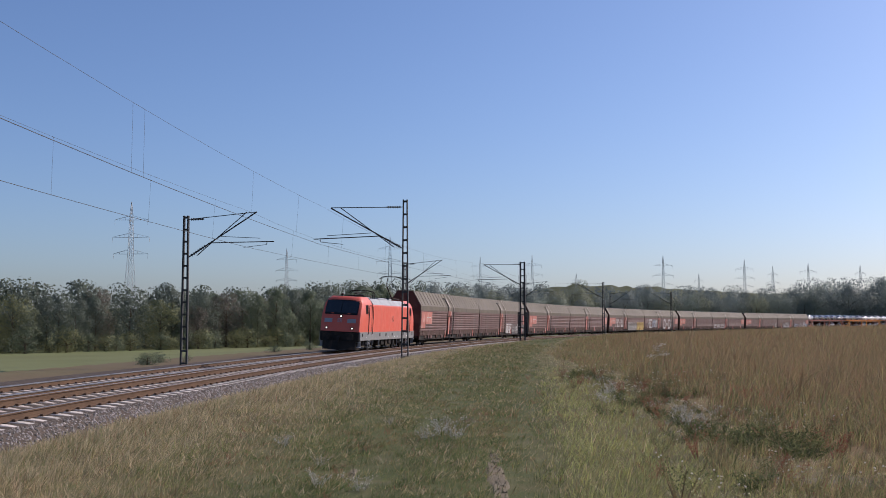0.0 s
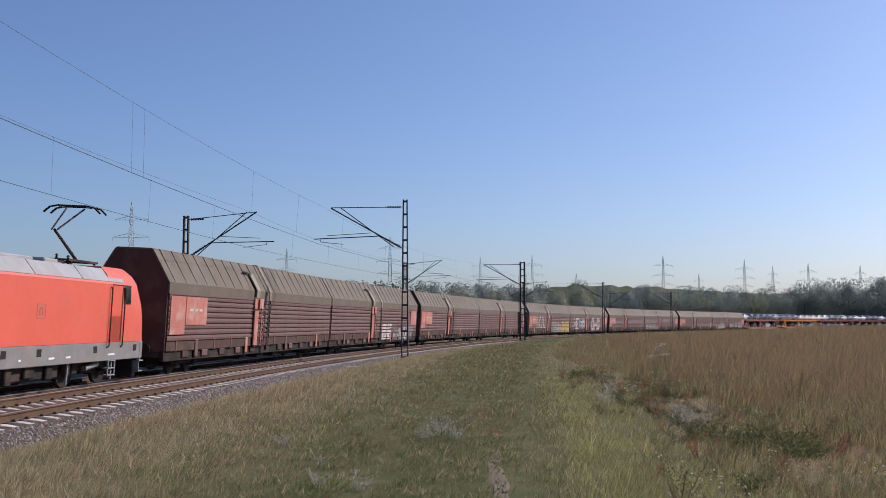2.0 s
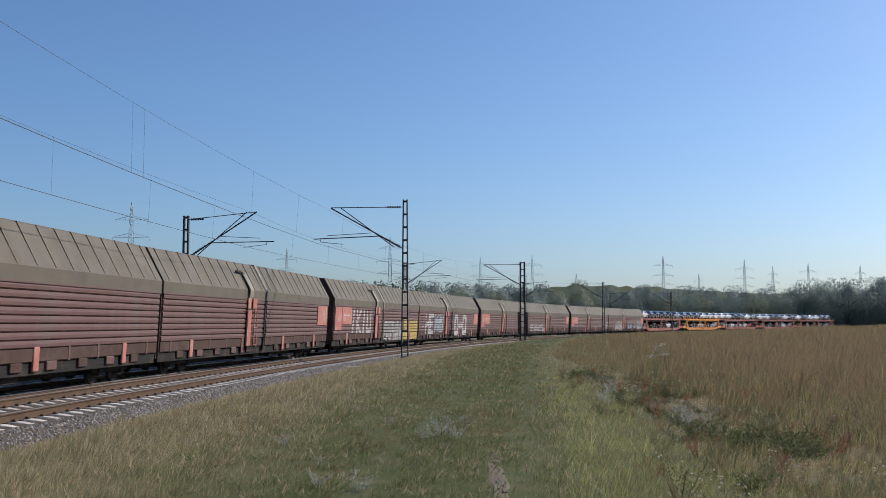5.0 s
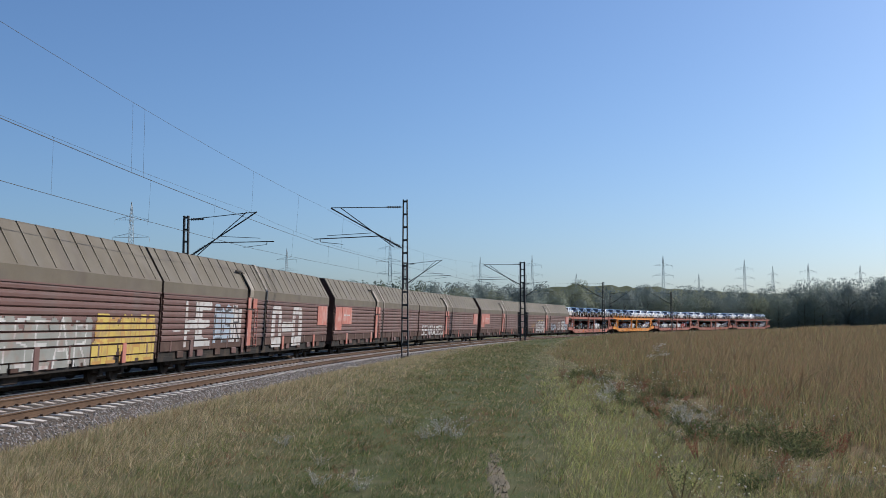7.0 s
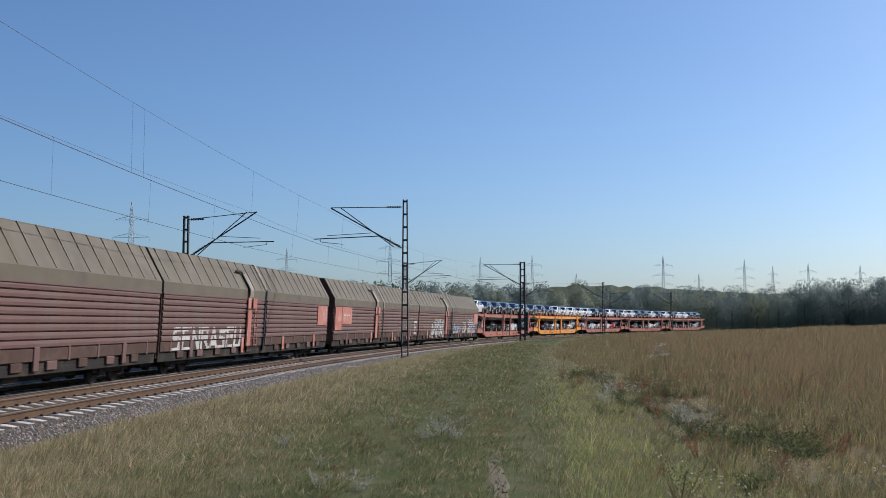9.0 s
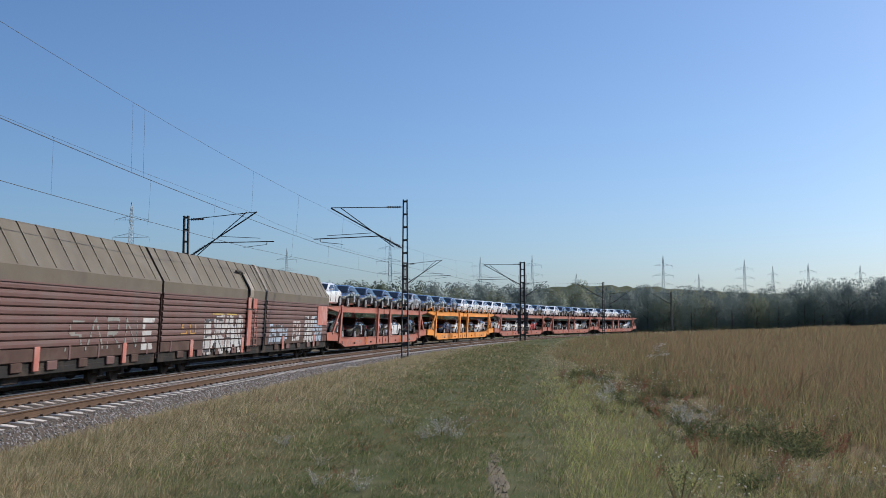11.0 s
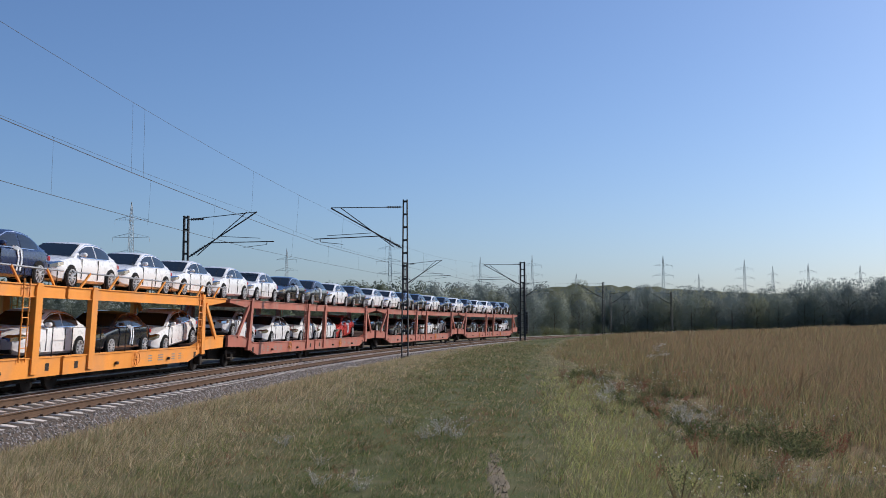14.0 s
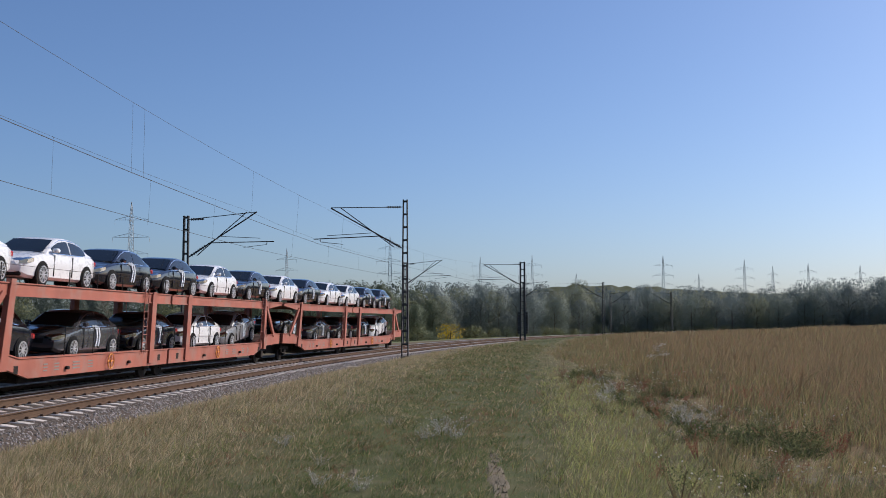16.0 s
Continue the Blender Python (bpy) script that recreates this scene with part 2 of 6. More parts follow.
# ---- ground ----
def lateral(x, y):
    """Distance from the far track's centre, towards the meadow, and the place along it (arrays)."""
    x, y = np.atleast_1d(x).astype(float), np.atleast_1d(y).astype(float)
    xs, ys, ss = _x[::8], _y[::8], _s[::8]
    out, sout = np.empty(len(x)), np.empty(len(x))
    for k in range(0, len(x), 4000):
        d = (x[k:k + 4000, None] - xs) ** 2 + (y[k:k + 4000, None] - ys) ** 2
        i = d.argmin(1)
        a = _heading(ss[i])
        dx, dy = x[k:k + 4000] - xs[i], y[k:k + 4000] - ys[i]
        out[k:k + 4000] = dx * np.sin(a) - dy * np.cos(a)
        sout[k:k + 4000] = ss[i] + dx * np.cos(a) + dy * np.sin(a)
    return out, sout


def smooth(a, b, v):
    t = np.clip((v - a) / (b - a), 0, 1)
    return t * t * (3 - 2 * t)


def path_x(y):
    """The grassy farm track's centre line."""
    return np.interp(y, [-400, 0, 10, 29, 60, 90, 115, 160, 260, 400], [-12, -0.4, -0.1, 1.5, 4.2, 8.2, 12.5, 24, 62, 140])


def ground_z(x, y, lat=None):
    x, y = np.atleast_1d(x).astype(float), np.atleast_1d(y).astype(float)
    if lat is None:
        lat = lateral(x, y)[0]
    z = np.where(lat > 0, -0.62 + 0.62 * smooth(5.9, 9.5, lat), -0.62 - 3.6 * smooth(-12, -24, lat))
    right = x - path_x(y)
    rise = 1.05 * smooth(6, 46, right) * smooth(10, 90, y) * (1 - smooth(125, 230, y))
    z += np.where(lat > 9, rise, 0)
    z += np.where(lat > 8, 0.035 * np.sin(x * 1.7 + y * 0.6) * np.sin(y * 1.1) - 0.05 * np.exp(-((np.abs(right) - 0.85) / 0.3) ** 2), 0)
    return z


def ground():
    ys = np.concatenate([[-3000, -900, -300, -100, -40], np.arange(-20, 60, 0.5), np.arange(60, 140, 1.0), np.arange(140, 420, 4.0), [450, 600, 900, 1500, 3000, 4800]])
    xs = np.concatenate([[-4000, -1500, -700, -400], np.arange(-300, -60, 10.0), np.arange(-60, -24, 2.0), np.arange(-24, 34, 0.5), np.arange(34, 90, 2.0), np.arange(90, 420, 6.0), [500, 800, 1600, 4000]])
    X, Y = np.meshgrid(xs, ys)
    lat = lateral(X.ravel(), Y.ravel())[0]
    Z = ground_z(X.ravel(), Y.ravel(), lat)
    far = smooth(500, 4000, np.hypot(X.ravel(), Y.ravel()))
    Z = Z - far * 2
    nx, ny = len(xs), len(ys)
    i = (np.arange(ny - 1)[:, None] * nx + np.arange(nx - 1)).ravel()
    F = np.stack([i, i + 1, i + 1 + nx, i + nx], 1)
    cz = lat[F].mean(1)
    me = raw("ground", np.stack([X.ravel(), Y.ravel(), Z], 1), F, [SOIL, MEADOW, STUBBLE], np.where(cz < -3.5, np.where(cz > -10, 2, 1), 0))
    right = X.ravel() - path_x(Y.ravel())
    col = np.zeros((len(Z), 4), np.float32)
    col[:, 0], col[:, 1], col[:, 3] = np.exp(-(right / np.where(right > 0, 1.5, 2.9)) ** 4), smooth(3.0, 6.0, right), 1
    me.color_attributes.new("cover", "FLOAT_COLOR", "POINT").data.foreach_set("color", col.ravel())
    me.shade_smooth()
    tagged(new("ground", me), "dry meadow and field ground with bare soil patches", "ground", kind="structure")


ground()


# ---- the two tracks ----
def sweep(prof, s0, s1, step, near):
    ss = np.arange(s0, s1 + step, step)
    m = Mesh()
    m.loft([[rail_point(s, u, w, near) for u, w in prof] for s in ss])
    return m


RAIL_PROF = [(-0.075, -0.172), (0.075, -0.172), (0.07, -0.155), (0.012, -0.135), (0.01, -0.045), (0.036, -0.035), (0.036, -0.005),
             (0.028, 0.0), (-0.028, 0.0), (-0.036, -0.005), (-0.036, -0.035), (-0.01, -0.045), (-0.012, -0.135), (-0.07, -0.155)]


def rails(near):
    for side in (-0.75, 0.75):
        m = sweep([(side + u, w) for u, w in RAIL_PROF], -60, 470, 2.0, near)
        ob = part("rail", m, [RAIL_RUST, RAIL_DULL if near else RAIL_TOP])
        n = len(RAIL_PROF)
        idx = np.zeros(len(ob.data.polygons), np.int32)
        k = np.arange(len(idx)) % n
        idx[(k >= (6 if near else 5)) & (k <= (8 if near else 9))] = 1
        ob.data.polygons.foreach_set("material_index", idx)
        tagged(ob, "rusty steel rail with a worn head" if near else "rusty steel rail with a shiny running surface", "rail", "rails", "structure")


def ballast_bed():
    prof = [(-5.2, -0.56), (-2.4, -0.25), (-1.3, -0.2), (1.3, -0.2), (1.75, -0.27)]
    ss = np.arange(-60, 472, 2.0)
    rings = []
    for s in ss:
        r = [rail_point(s, u, w) for u, w in prof] + [rail_point(s, u, w, True) for u, w in ((-1.35, -0.198), (1.3, -0.198), (1.55, -0.22), (2.7, -0.64))]
        r += [side_point(s, SPACING + 2.8, -1.2), side_point(s, -5.3, -1.6)]
        rings.append(r)
    m = Mesh()
    m.loft(rings)
    bed = part("ballast_bed", m, BALLAST)
    tagged(bed, "grey crushed-stone ballast under the two tracks", "ballast", kind="structure")
    return bed


rails(False)
rails(True)
BED = ballast_bed()


# ---- sleepers and loose ballast stones ----
def fastening(m, x, y):
    m.box(x - 0.07, x + 0.07, y - 0.17, y - 0.085, 0.0, 0.05, 0.012, 1)
    m.box(x - 0.07, x + 0.07, y + 0.085, y + 0.17, 0.0, 0.05, 0.012, 1)


def sleeper_mesh():
    m = Mesh()
    ys = (-1.3, -1.0, -0.55, -0.2, 0.2, 0.55, 1.0, 1.3)
    zs = (-0.03, 0.0, 0.0, -0.035, -0.035, 0.0, 0.0, -0.03)
    hw = (0.13, 0.135, 0.13, 0.105, 0.105, 0.13, 0.135, 0.13)
    m.loft([[(-w - 0.02, y, -0.2), (w + 0.02, y, -0.2), (w, y, z - 0.02), (w - 0.02, y, z), (-w + 0.02, y, z), (-w, y, z - 0.02)] for y, z, w in zip(ys, zs, hw)])
    for y in (-0.75, 0.75):
        fastening(m, 0, y)
    return m.data("sleeper", [CONCRETE, RAIL_RUST])


SLEEPER = sleeper_mesh()


def lay_sleepers():
    far = [[], []]
    for near in (True, False):
        for i, s in enumerate(np.arange(-42, 330, 0.63)):
            m4 = rail_pose(s, near=near) @ pose(0, random.uniform(-0.02, 0.02), -0.172, 0, 0, random.uniform(-0.8, 0.8))
            if s < 50:
                ob = part("sleeper", SLEEPER, CONCRETE, BED)
                ob.matrix_world = m4
            else:
                far[near].append(m4)
    v = np.array([p.co[:] for p in SLEEPER.vertices])
    tri = [(p.vertices[:], p.material_index) for p in SLEEPER.polygons if len(p.vertices) == 4]
    quads, mats = np.array([t[0] for t in tri]), np.array([t[1] for t in tri])
    vs, fs, ms = [], [], []
    for m4 in far[0] + far[1]:
        a = np.array(m4)
        fs.append(quads + len(vs) * len(v))
        vs.append(v @ a[:3, :3].T + a[:3, 3])
        ms.append(mats)
    ob = part("distant_sleepers", raw("distant_sleepers", np.concatenate(vs), np.concatenate(fs), [CONCRETE, RAIL_RUST], np.concatenate(ms)), CONCRETE, BED)
    tagged(ob, kind="stuff")


lay_sleepers()


def stones():
    rng = np.random.default_rng(4)
    n = 46000
    s = -36 + 100 * rng.random(n) ** 1.25
    lat = np.where(rng.random(n) < 0.62, rng.uniform(1.25, 2.75, n), rng.uniform(-3.3, 1.3, n))
    base = np.array([[1, 0, 0], [-1, 0, 0], [0, 1, 0], [0, -1, 0], [0, 0, 1], [0, 0, -1]], float)
    faces = np.array([[0, 2, 4], [2, 1, 4], [1, 3, 4], [3, 0, 4], [2, 0, 5], [1, 2, 5], [3, 1, 5], [0, 3, 5]])
    a = _heading(s)
    x0, y0 = np.interp(s, _s, _x), np.interp(s, _s, _y)
    z = np.where(lat > 1.5, -0.215 - (lat - 1.5) * 0.355, -0.222)
    z = np.where(lat < -2.6, -0.26, z)
    o = lat + SPACING
    pos = np.stack([x0 + o * np.sin(a), y0 - o * np.cos(a), Z_NEAR + z - np.clip(lat, -1.3, 9) * CANT - np.where(lat < -1.9, 0.17 * (-1.9 - lat) / 1.0, 0)], 1)
    size = rng.uniform(0.018, 0.042, n)
    v = base[None] * rng.uniform(0.6, 1.3, (n, 6, 1)) * size[:, None, None] + rng.normal(0, 0.007, (n, 6, 3)) + pos[:, None]
    f = faces[None] + (np.arange(n) * 6)[:, None, None]
    ob = part("ballast_stones", raw("ballast_stones", v.reshape(-1, 3), f.reshape(-1, 3), [STONE]), STONE, BED)
    tagged(ob, kind="stuff")


stones()


# ---- overhead line ----
def lattice_mast(height, w0, w1, leg=0.03):
    """Two channel legs with batten plates."""
    thing = new("catenary_mast")
    for side in (-1, 1):
        m = Mesh()
        m.loft([[(0.0 + sx * 0.07, side * w / 2 + sy * leg, z) for sx, sy in ((-1, -1), (1, -1), (1, 1), (-1, 1))] for z, w in ((-0.8, w0), (height, w1))])
        part("leg", m, MAST, thing)
    n = 13
    for i in range(n):
        z = 0.25 + (height - 0.35) * i / (n - 1)
        w = w0 + (w1 - w0) * (z + 0.8) / (height + 0.8)
        m = Mesh()
        m.box(-0.06, 0.06, -w / 2, w / 2, z - 0.05, z + 0.05, 0.008)
        part("batten", m, MAST, thing)
    m = Mesh()
    m.box(-0.25, 0.25, -w0 / 2 - 0.25, w0 / 2 + 0.25, -1.0, -0.45, 0.04)
    part("foundation", m, CONCRETE, thing, "grey concrete foundation")
    return thing


def insulator(m, p, q, n=6, r=0.075):
    p, q = Vector(p), Vector(q)
    m.rod(p, q, 0.03)
    for i in range(n):
        a, b = p.lerp(q, (i + 0.2) / n), p.lerp(q, (i + 0.7) / n)
        m.rod(a, b, r, 8, r * 0.5)


def cantilever(thing, zt, zb, reach, zc, straight):
    """Bracket towards +y: top tie, raking strut pair, registration arm and insulators."""
    m = Mesh()
    m.rod((0, 0.15, zt), (0, reach, zt + 0.02 if straight else zt + 0.35), 0.022)
    part("top_tie", m, MAST, thing)
    m = Mesh()
    insulator(m, (0, 0.25, zt), (0, 1.0, zt + 0.01))
    part("insulator", m, MAST, thing, "dark ribbed insulator")
    m = Mesh()
    tip = zt + (0.0 if straight else 0.35)
    m.rod((0, 0.2, zb), (0, reach, tip), 0.038)
    m.rod((0, 0.62, zb + 0.05), (0, reach - 0.55, tip), 0.026)
    part("strut", m, MAST, thing)
    m = Mesh()
    k = (tip - zb) / (reach - 0.2)
    insulator(m, (0, 0.3, zb + 0.1 * k), (0, 1.15, zb + 0.95 * k), 7, 0.085)
    part("insulator", m, MAST, thing, "dark ribbed insulator")
    m = Mesh()
    m.rod((0, 1.35, zb + 1.15 * k), (0, reach + 0.95, zc + 0.32), 0.026)
    m.rod((0, 1.9, zc + 0.62), (0, reach + 0.2, zc + 0.5), 0.016)
    m.rod((0, reach + 0.6, zc + 0.36), (0, reach + 0.55, zc + 0.16), 0.014)
    m.rod((0, reach + 0.55, zc + 0.16), (0, reach - 0.7, zc + 0.02), 0.014)
    part("registration_arm", m, MAST, thing)


def masts():
    for s, top, zt, zb in ((9.9, 8.55, 7.95, 5.75), (64, 8.3, 7.85, 5.7), (121, 8.3, 7.85, 5.7), (176, 8.3, 7.85, 5.7), (-44, 8.4, 7.95, 5.75)):
        p = side_point(s, 8.0, 0)
        p.z = -0.35
        t = lattice_mast(top - p.z - 0.2, 0.5 if s == 64 else 0.36, 0.42 if s == 64 else 0.2, 0.085 if s == 64 else (0.05 if s > 64 else 0.03))
        cantilever(t, zt - p.z, zb - p.z, 4.1, 5.95 - p.z, True)
        a = float(_heading(s))
        t.matrix_world = Matrix.Translation(p) @ Matrix.Rotation(math.atan2(-math.sin(a), -math.cos(a)) + math.pi, 4, "Z")
        if s == 64:
            for yy in (-0.42, 0.42):
                w = Mesh()
                for i in range(9):
                    w.rod((0.16, yy, 1.0 + i * 0.25), (0.16, yy, 1.22 + i * 0.25), 0.15, 10)
                w.rod((0.16, yy, 0.9), (0.16, yy, top - 1.2), 0.02, 5)
                part("tension_weight", w, MAST, t, "stack of dark tensioning weights")
        tagged(t, "dark steel lattice catenary mast with bracket beside the track", "mast", "catenary masts")
    for s, top in ((8.0, 7.45), (60, 8.0), (116, 8.0), (172, 8.0), (-46, 7.45)):
        p = side_point(s, -3.55, 0)
        p.z = -0.65
        t = lattice_mast(top - p.z, 0.34, 0.22, 0.045)
        cantilever(t, top - 0.2 - p.z, top - 2.2 - p.z, 3.9, top - 1.75 - p.z, False)
        a = float(_heading(s))
        t.matrix_world = Matrix.Translation(p) @ Matrix.Rotation(math.atan2(-math.sin(a), -math.cos(a)), 4, "Z")
        tagged(t, "dark steel lattice catenary mast on the far side of the tracks", "mast", "catenary masts")


masts()


def trough_cover():
    m = Mesh()
    m.box(-1.1, 1.1, -0.4, 0.4, -0.14, 0.06, 0.03)
    ob = part("concrete_slab", m, CONCRETE)
    ob.matrix_world = pose(-4.75, 52.4, float(ground_z(-4.75, 52.4)[0]) + 0.12, 0, 0, 12)
    tagged(ob, "flat grey concrete cover slab beside the ballast", "slab")


trough_cover()


def overhead_wires():
    supports_n, supports_f = [-98, -44, 9.6, 63.6, 121, 176], [-100, -46, 8, 60, 116, 172]
    for name, lat, zc, zm, sup in (("near", SPACING - 0.3, 5.95, 7.97, supports_n), ("far", 0.15, 5.72, 7.6, supports_f)):
        cw, mw, dr = Mesh(), Mesh(), Mesh()
        for k, (a, b) in enumerate(zip(sup, sup[1:])):
            n = 12
            zig = [0.3 if (k + j) % 2 else -0.3 for j in (0, 1)]

            def rise(t):
                return 0.0165 * max(9 - a - (b - a) * t, 0) * (1 if lat > 1 else 0.6)

            def c_at(t):
                return side_point(a + (b - a) * t, lat + zig[0] + (zig[1] - zig[0]) * t, zc + rise(t) * 0.55)

            def m_at(t):
                return side_point(a + (b - a) * t, lat + (zig[0] + (zig[1] - zig[0]) * t) * 0.5, zm + rise(t) - 4 * t * (1 - t) * (0.6 if a > 0 else 0.1))
            for i in range(n):
                cw.rod(c_at(i / n), c_at((i + 1) / n), 0.011, 4)
                mw.rod(m_at(i / n), m_at((i + 1) / n), 0.0055, 4)
            for t in ((0.08, 0.29, 0.523, 0.541, 0.765, 0.905) if lat > 1 else (0.15, 0.3, 0.45, 0.6, 0.755, 0.9)):
                dr.rod(c_at(t), m_at(t), 0.004, 3)
        thing = new("overhead_line")
        part("contact_wire", cw, WIRE, thing)
        part("messenger_wire", mw, WIRE, thing)
        part("droppers", dr, WIRE, thing)
        tagged(thing, "thin dark contact and messenger wires above the track", "overhead wire", "overhead lines", "structure")


overhead_wires()


# ---- high-voltage pylons on the skyline ----
def pylon(h, wide):
    thing = new("power_pylon")
    lat = [(0.0, 3.1), (0.34, 1.65), (0.6, 0.85), (0.85, 0.55), (0.92, 0.4), (1.0, 0.05)]
    legs = Mesh()
    r = h * 0.0015
    for (z0, w0), (z1, w1) in zip(lat, lat[1:]):
        for sx, sy in ((-1, -1), (1, -1), (1, 1), (-1, 1)):
            legs.bar((sx * w0, sy * w0, z0 * h), (sx * w1, sy * w1, z1 * h), r * 1.6, r * 1.6)
    part("frame", legs, PYLON, thing)
    br = Mesh()
    n = 14
    for i in range(n):
        f0, f1 = (i / n) ** 0.8 * 0.95, ((i + 1) / n) ** 0.8 * 0.95
        w0, w1 = np.interp(f0, *zip(*lat)), np.interp(f1, *zip(*lat))
        for sy in (-1, 1):
            br.bar((-w0, sy * w0, f0 * h), (w1, sy * w1, f1 * h), r, r)
            br.bar((w0, sy * w0, f0 * h), (-w1, sy * w1, f1 * h), r, r)
    part("bracing", br, PYLON, thing)
    for f, span in ((0.612, 0.84), (0.735, 0.9), (0.865, 0.8)) if wide else ((0.74, 0.7), (0.87, 0.5)):
        m = Mesh()
        S, w = span * h * 0.155, float(np.interp(f, *zip(*lat)))
        for sx in (-1, 1):
            for sy in (-1, 1):
                m.bar((sx * w, sy * w, f * h), (sx * S, 0, f * h + 0.1), r, r)
                m.bar((sx * w, sy * w, f * h + 0.032 * h), (sx * S, 0, f * h + 0.15), r, r)
            for k in (0.3, 0.6):
                x = sx * (w + (S - w) * k)
                m.bar((x, 0, f * h), (x, 0, f * h + 0.032 * h * (1 - k)), r, r)
            m.rod((sx * S, 0, f * h), (sx * S, 0, f * h - 0.035 * h), r * 0.7, 5)
        part("crossarm", m, PYLON, thing)
    return thing


def pylons():
    for px, top, wide in ((230, 357, 1), (507, 440, 1), (690, 418, 1), (850, 455, 1), (942, 452, 1), (1020, 484, 0), (1174, 453, 1), (1237, 485, 0), (1318, 460, 1), (1368, 472, 0), (1431, 466, 1), (1523, 470, 0)):
        h, zb = (52 if wide else 44), -3.5
        d = (h + zb - EYE_Z) * 1834.5 / (572.8 - top)
        t = pylon(h, wide)
        t.matrix_world = pose((px - 784) / 1834.5 * d, d, zb, 0, 0, random.uniform(-16, 16))
        tagged(t, "grey steel lattice power pylon on the skyline", "pylon", "power pylons")


pylons()


# ---- woods ----
def leaf(name, col):
    """Foliage: thin, half translucent, with the waxy gloss of leaves."""
    m = material(name, col, 0.62, scale=0.3, dark=0.75, fine=3, island=0.14, trans=0.5)
    m.node_tree.nodes["Principled BSDF"].inputs["Specular IOR Level"].default_value = 0.3
    return m


# the last three are paled and blued: distance haze put into the leaf colour
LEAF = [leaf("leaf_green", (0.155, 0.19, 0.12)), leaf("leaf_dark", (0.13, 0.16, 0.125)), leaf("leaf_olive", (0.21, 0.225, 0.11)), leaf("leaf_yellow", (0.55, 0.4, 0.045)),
        leaf("leaf_brown", (0.17, 0.15, 0.12)), leaf("leaf_hazed_green", (0.235, 0.285, 0.25)), leaf("leaf_hazed_blue", (0.205, 0.25, 0.24)), leaf("leaf_hazed_olive", (0.26, 0.285, 0.195))]


def crown_mesh(rng, height, radius, low, leaf, lobes, leaves):
    """Many small leaf clumps on the shells of uneven lobes, gaps between them."""
    c = []
    for i in range(lobes):
        f = low + (0.95 - low) * (i + rng.random()) / lobes
        wide = radius * (0.45 + 0.75 * math.sin(math.pi * min(max((f - low) / (1.02 - low), 0.08), 0.97)) ** 0.8)
        a = rng.random() * 6.283
        off = wide * rng.uniform(0.2, 0.62)
        c.append((off * math.cos(a), off * math.sin(a), f * height, wide * rng.uniform(0.45, 0.68)))
    c = np.array(c)
    k = rng.integers(0, lobes, leaves)
    d = rng.normal(size=(leaves, 3))
    d /= np.linalg.norm(d, axis=1)[:, None]
    rr = c[k, 3] * rng.uniform(0.8, 1.15, leaves)
    p = c[k, :3] + d * rr[:, None] * np.array([1, 1, 0.85])
    u = np.cross(d, rng.normal(size=(leaves, 3)))
    u /= np.linalg.norm(u, axis=1)[:, None] + 1e-9
    w = np.cross(d + 0.7 * rng.normal(size=(leaves, 3)), u)
    w /= np.linalg.norm(w, axis=1)[:, None] + 1e-9
    flip = (np.cross(u, w) * d).sum(1) < 0
    w[flip] = -w[flip]
    sz = rng.uniform(0.5, 1.25, leaves)[:, None] * leaf
    q = np.stack([p - u * sz, p - w * sz * 0.6 + u * sz * 0.2, p + u * sz, p + w * sz * 0.7], 1)
    # clumps are lit as rounded masses: their shading normals lean outwards from the lobe and the crown
    axis = p * np.array([1, 1, 0.35]) - np.array([0, 0, 0.2 * height])
    axis /= np.linalg.norm(axis, axis=1)[:, None] + 1e-9
    nrm = d * 0.6 + axis * 0.55 + rng.normal(size=(leaves, 3)) * 0.12
    nrm /= np.linalg.norm(nrm, axis=1)[:, None]
    return q.reshape(-1, 3), np.arange(leaves * 4).reshape(-1, 4), np.repeat(nrm, 4, 0)


def soften(me, nrm):
    """Gives a leaf mesh its shading normals."""
    me.shade_smooth()
    me.normals_split_custom_set_from_vertices(nrm.tolist())
    return me


def tree_kind(seed, height, radius, low, mat, leaves=3400, size=1.0):
    rng = np.random.default_rng(seed)
    thing = new("tree")
    v, f, nrm = crown_mesh(rng, height, radius, low, (0.21 + height * 0.004) * size, 19, leaves)
    part("crown", soften(raw("crown", v, f, [mat]), nrm), mat, thing)
    m = Mesh()
    h = height * 0.75
    for z0, z1, r0, r1 in ((-0.6, h * 0.35, 0.3, 0.2), (h * 0.35, h, 0.2, 0.05)):
        m.rod((0, 0, z0), (0.1 * z1 / h, 0, z1), r0, 7, r1)
    for i in range(7):
        a, z = i * 2.4, h * (0.35 + 0.08 * i)
        m.rod((0, 0, z), (radius * 0.6 * math.cos(a), radius * 0.6 * math.sin(a), z + height * 0.16), 0.1, 5, 0.03)
    part("trunk", m, BARK, thing)
    return thing


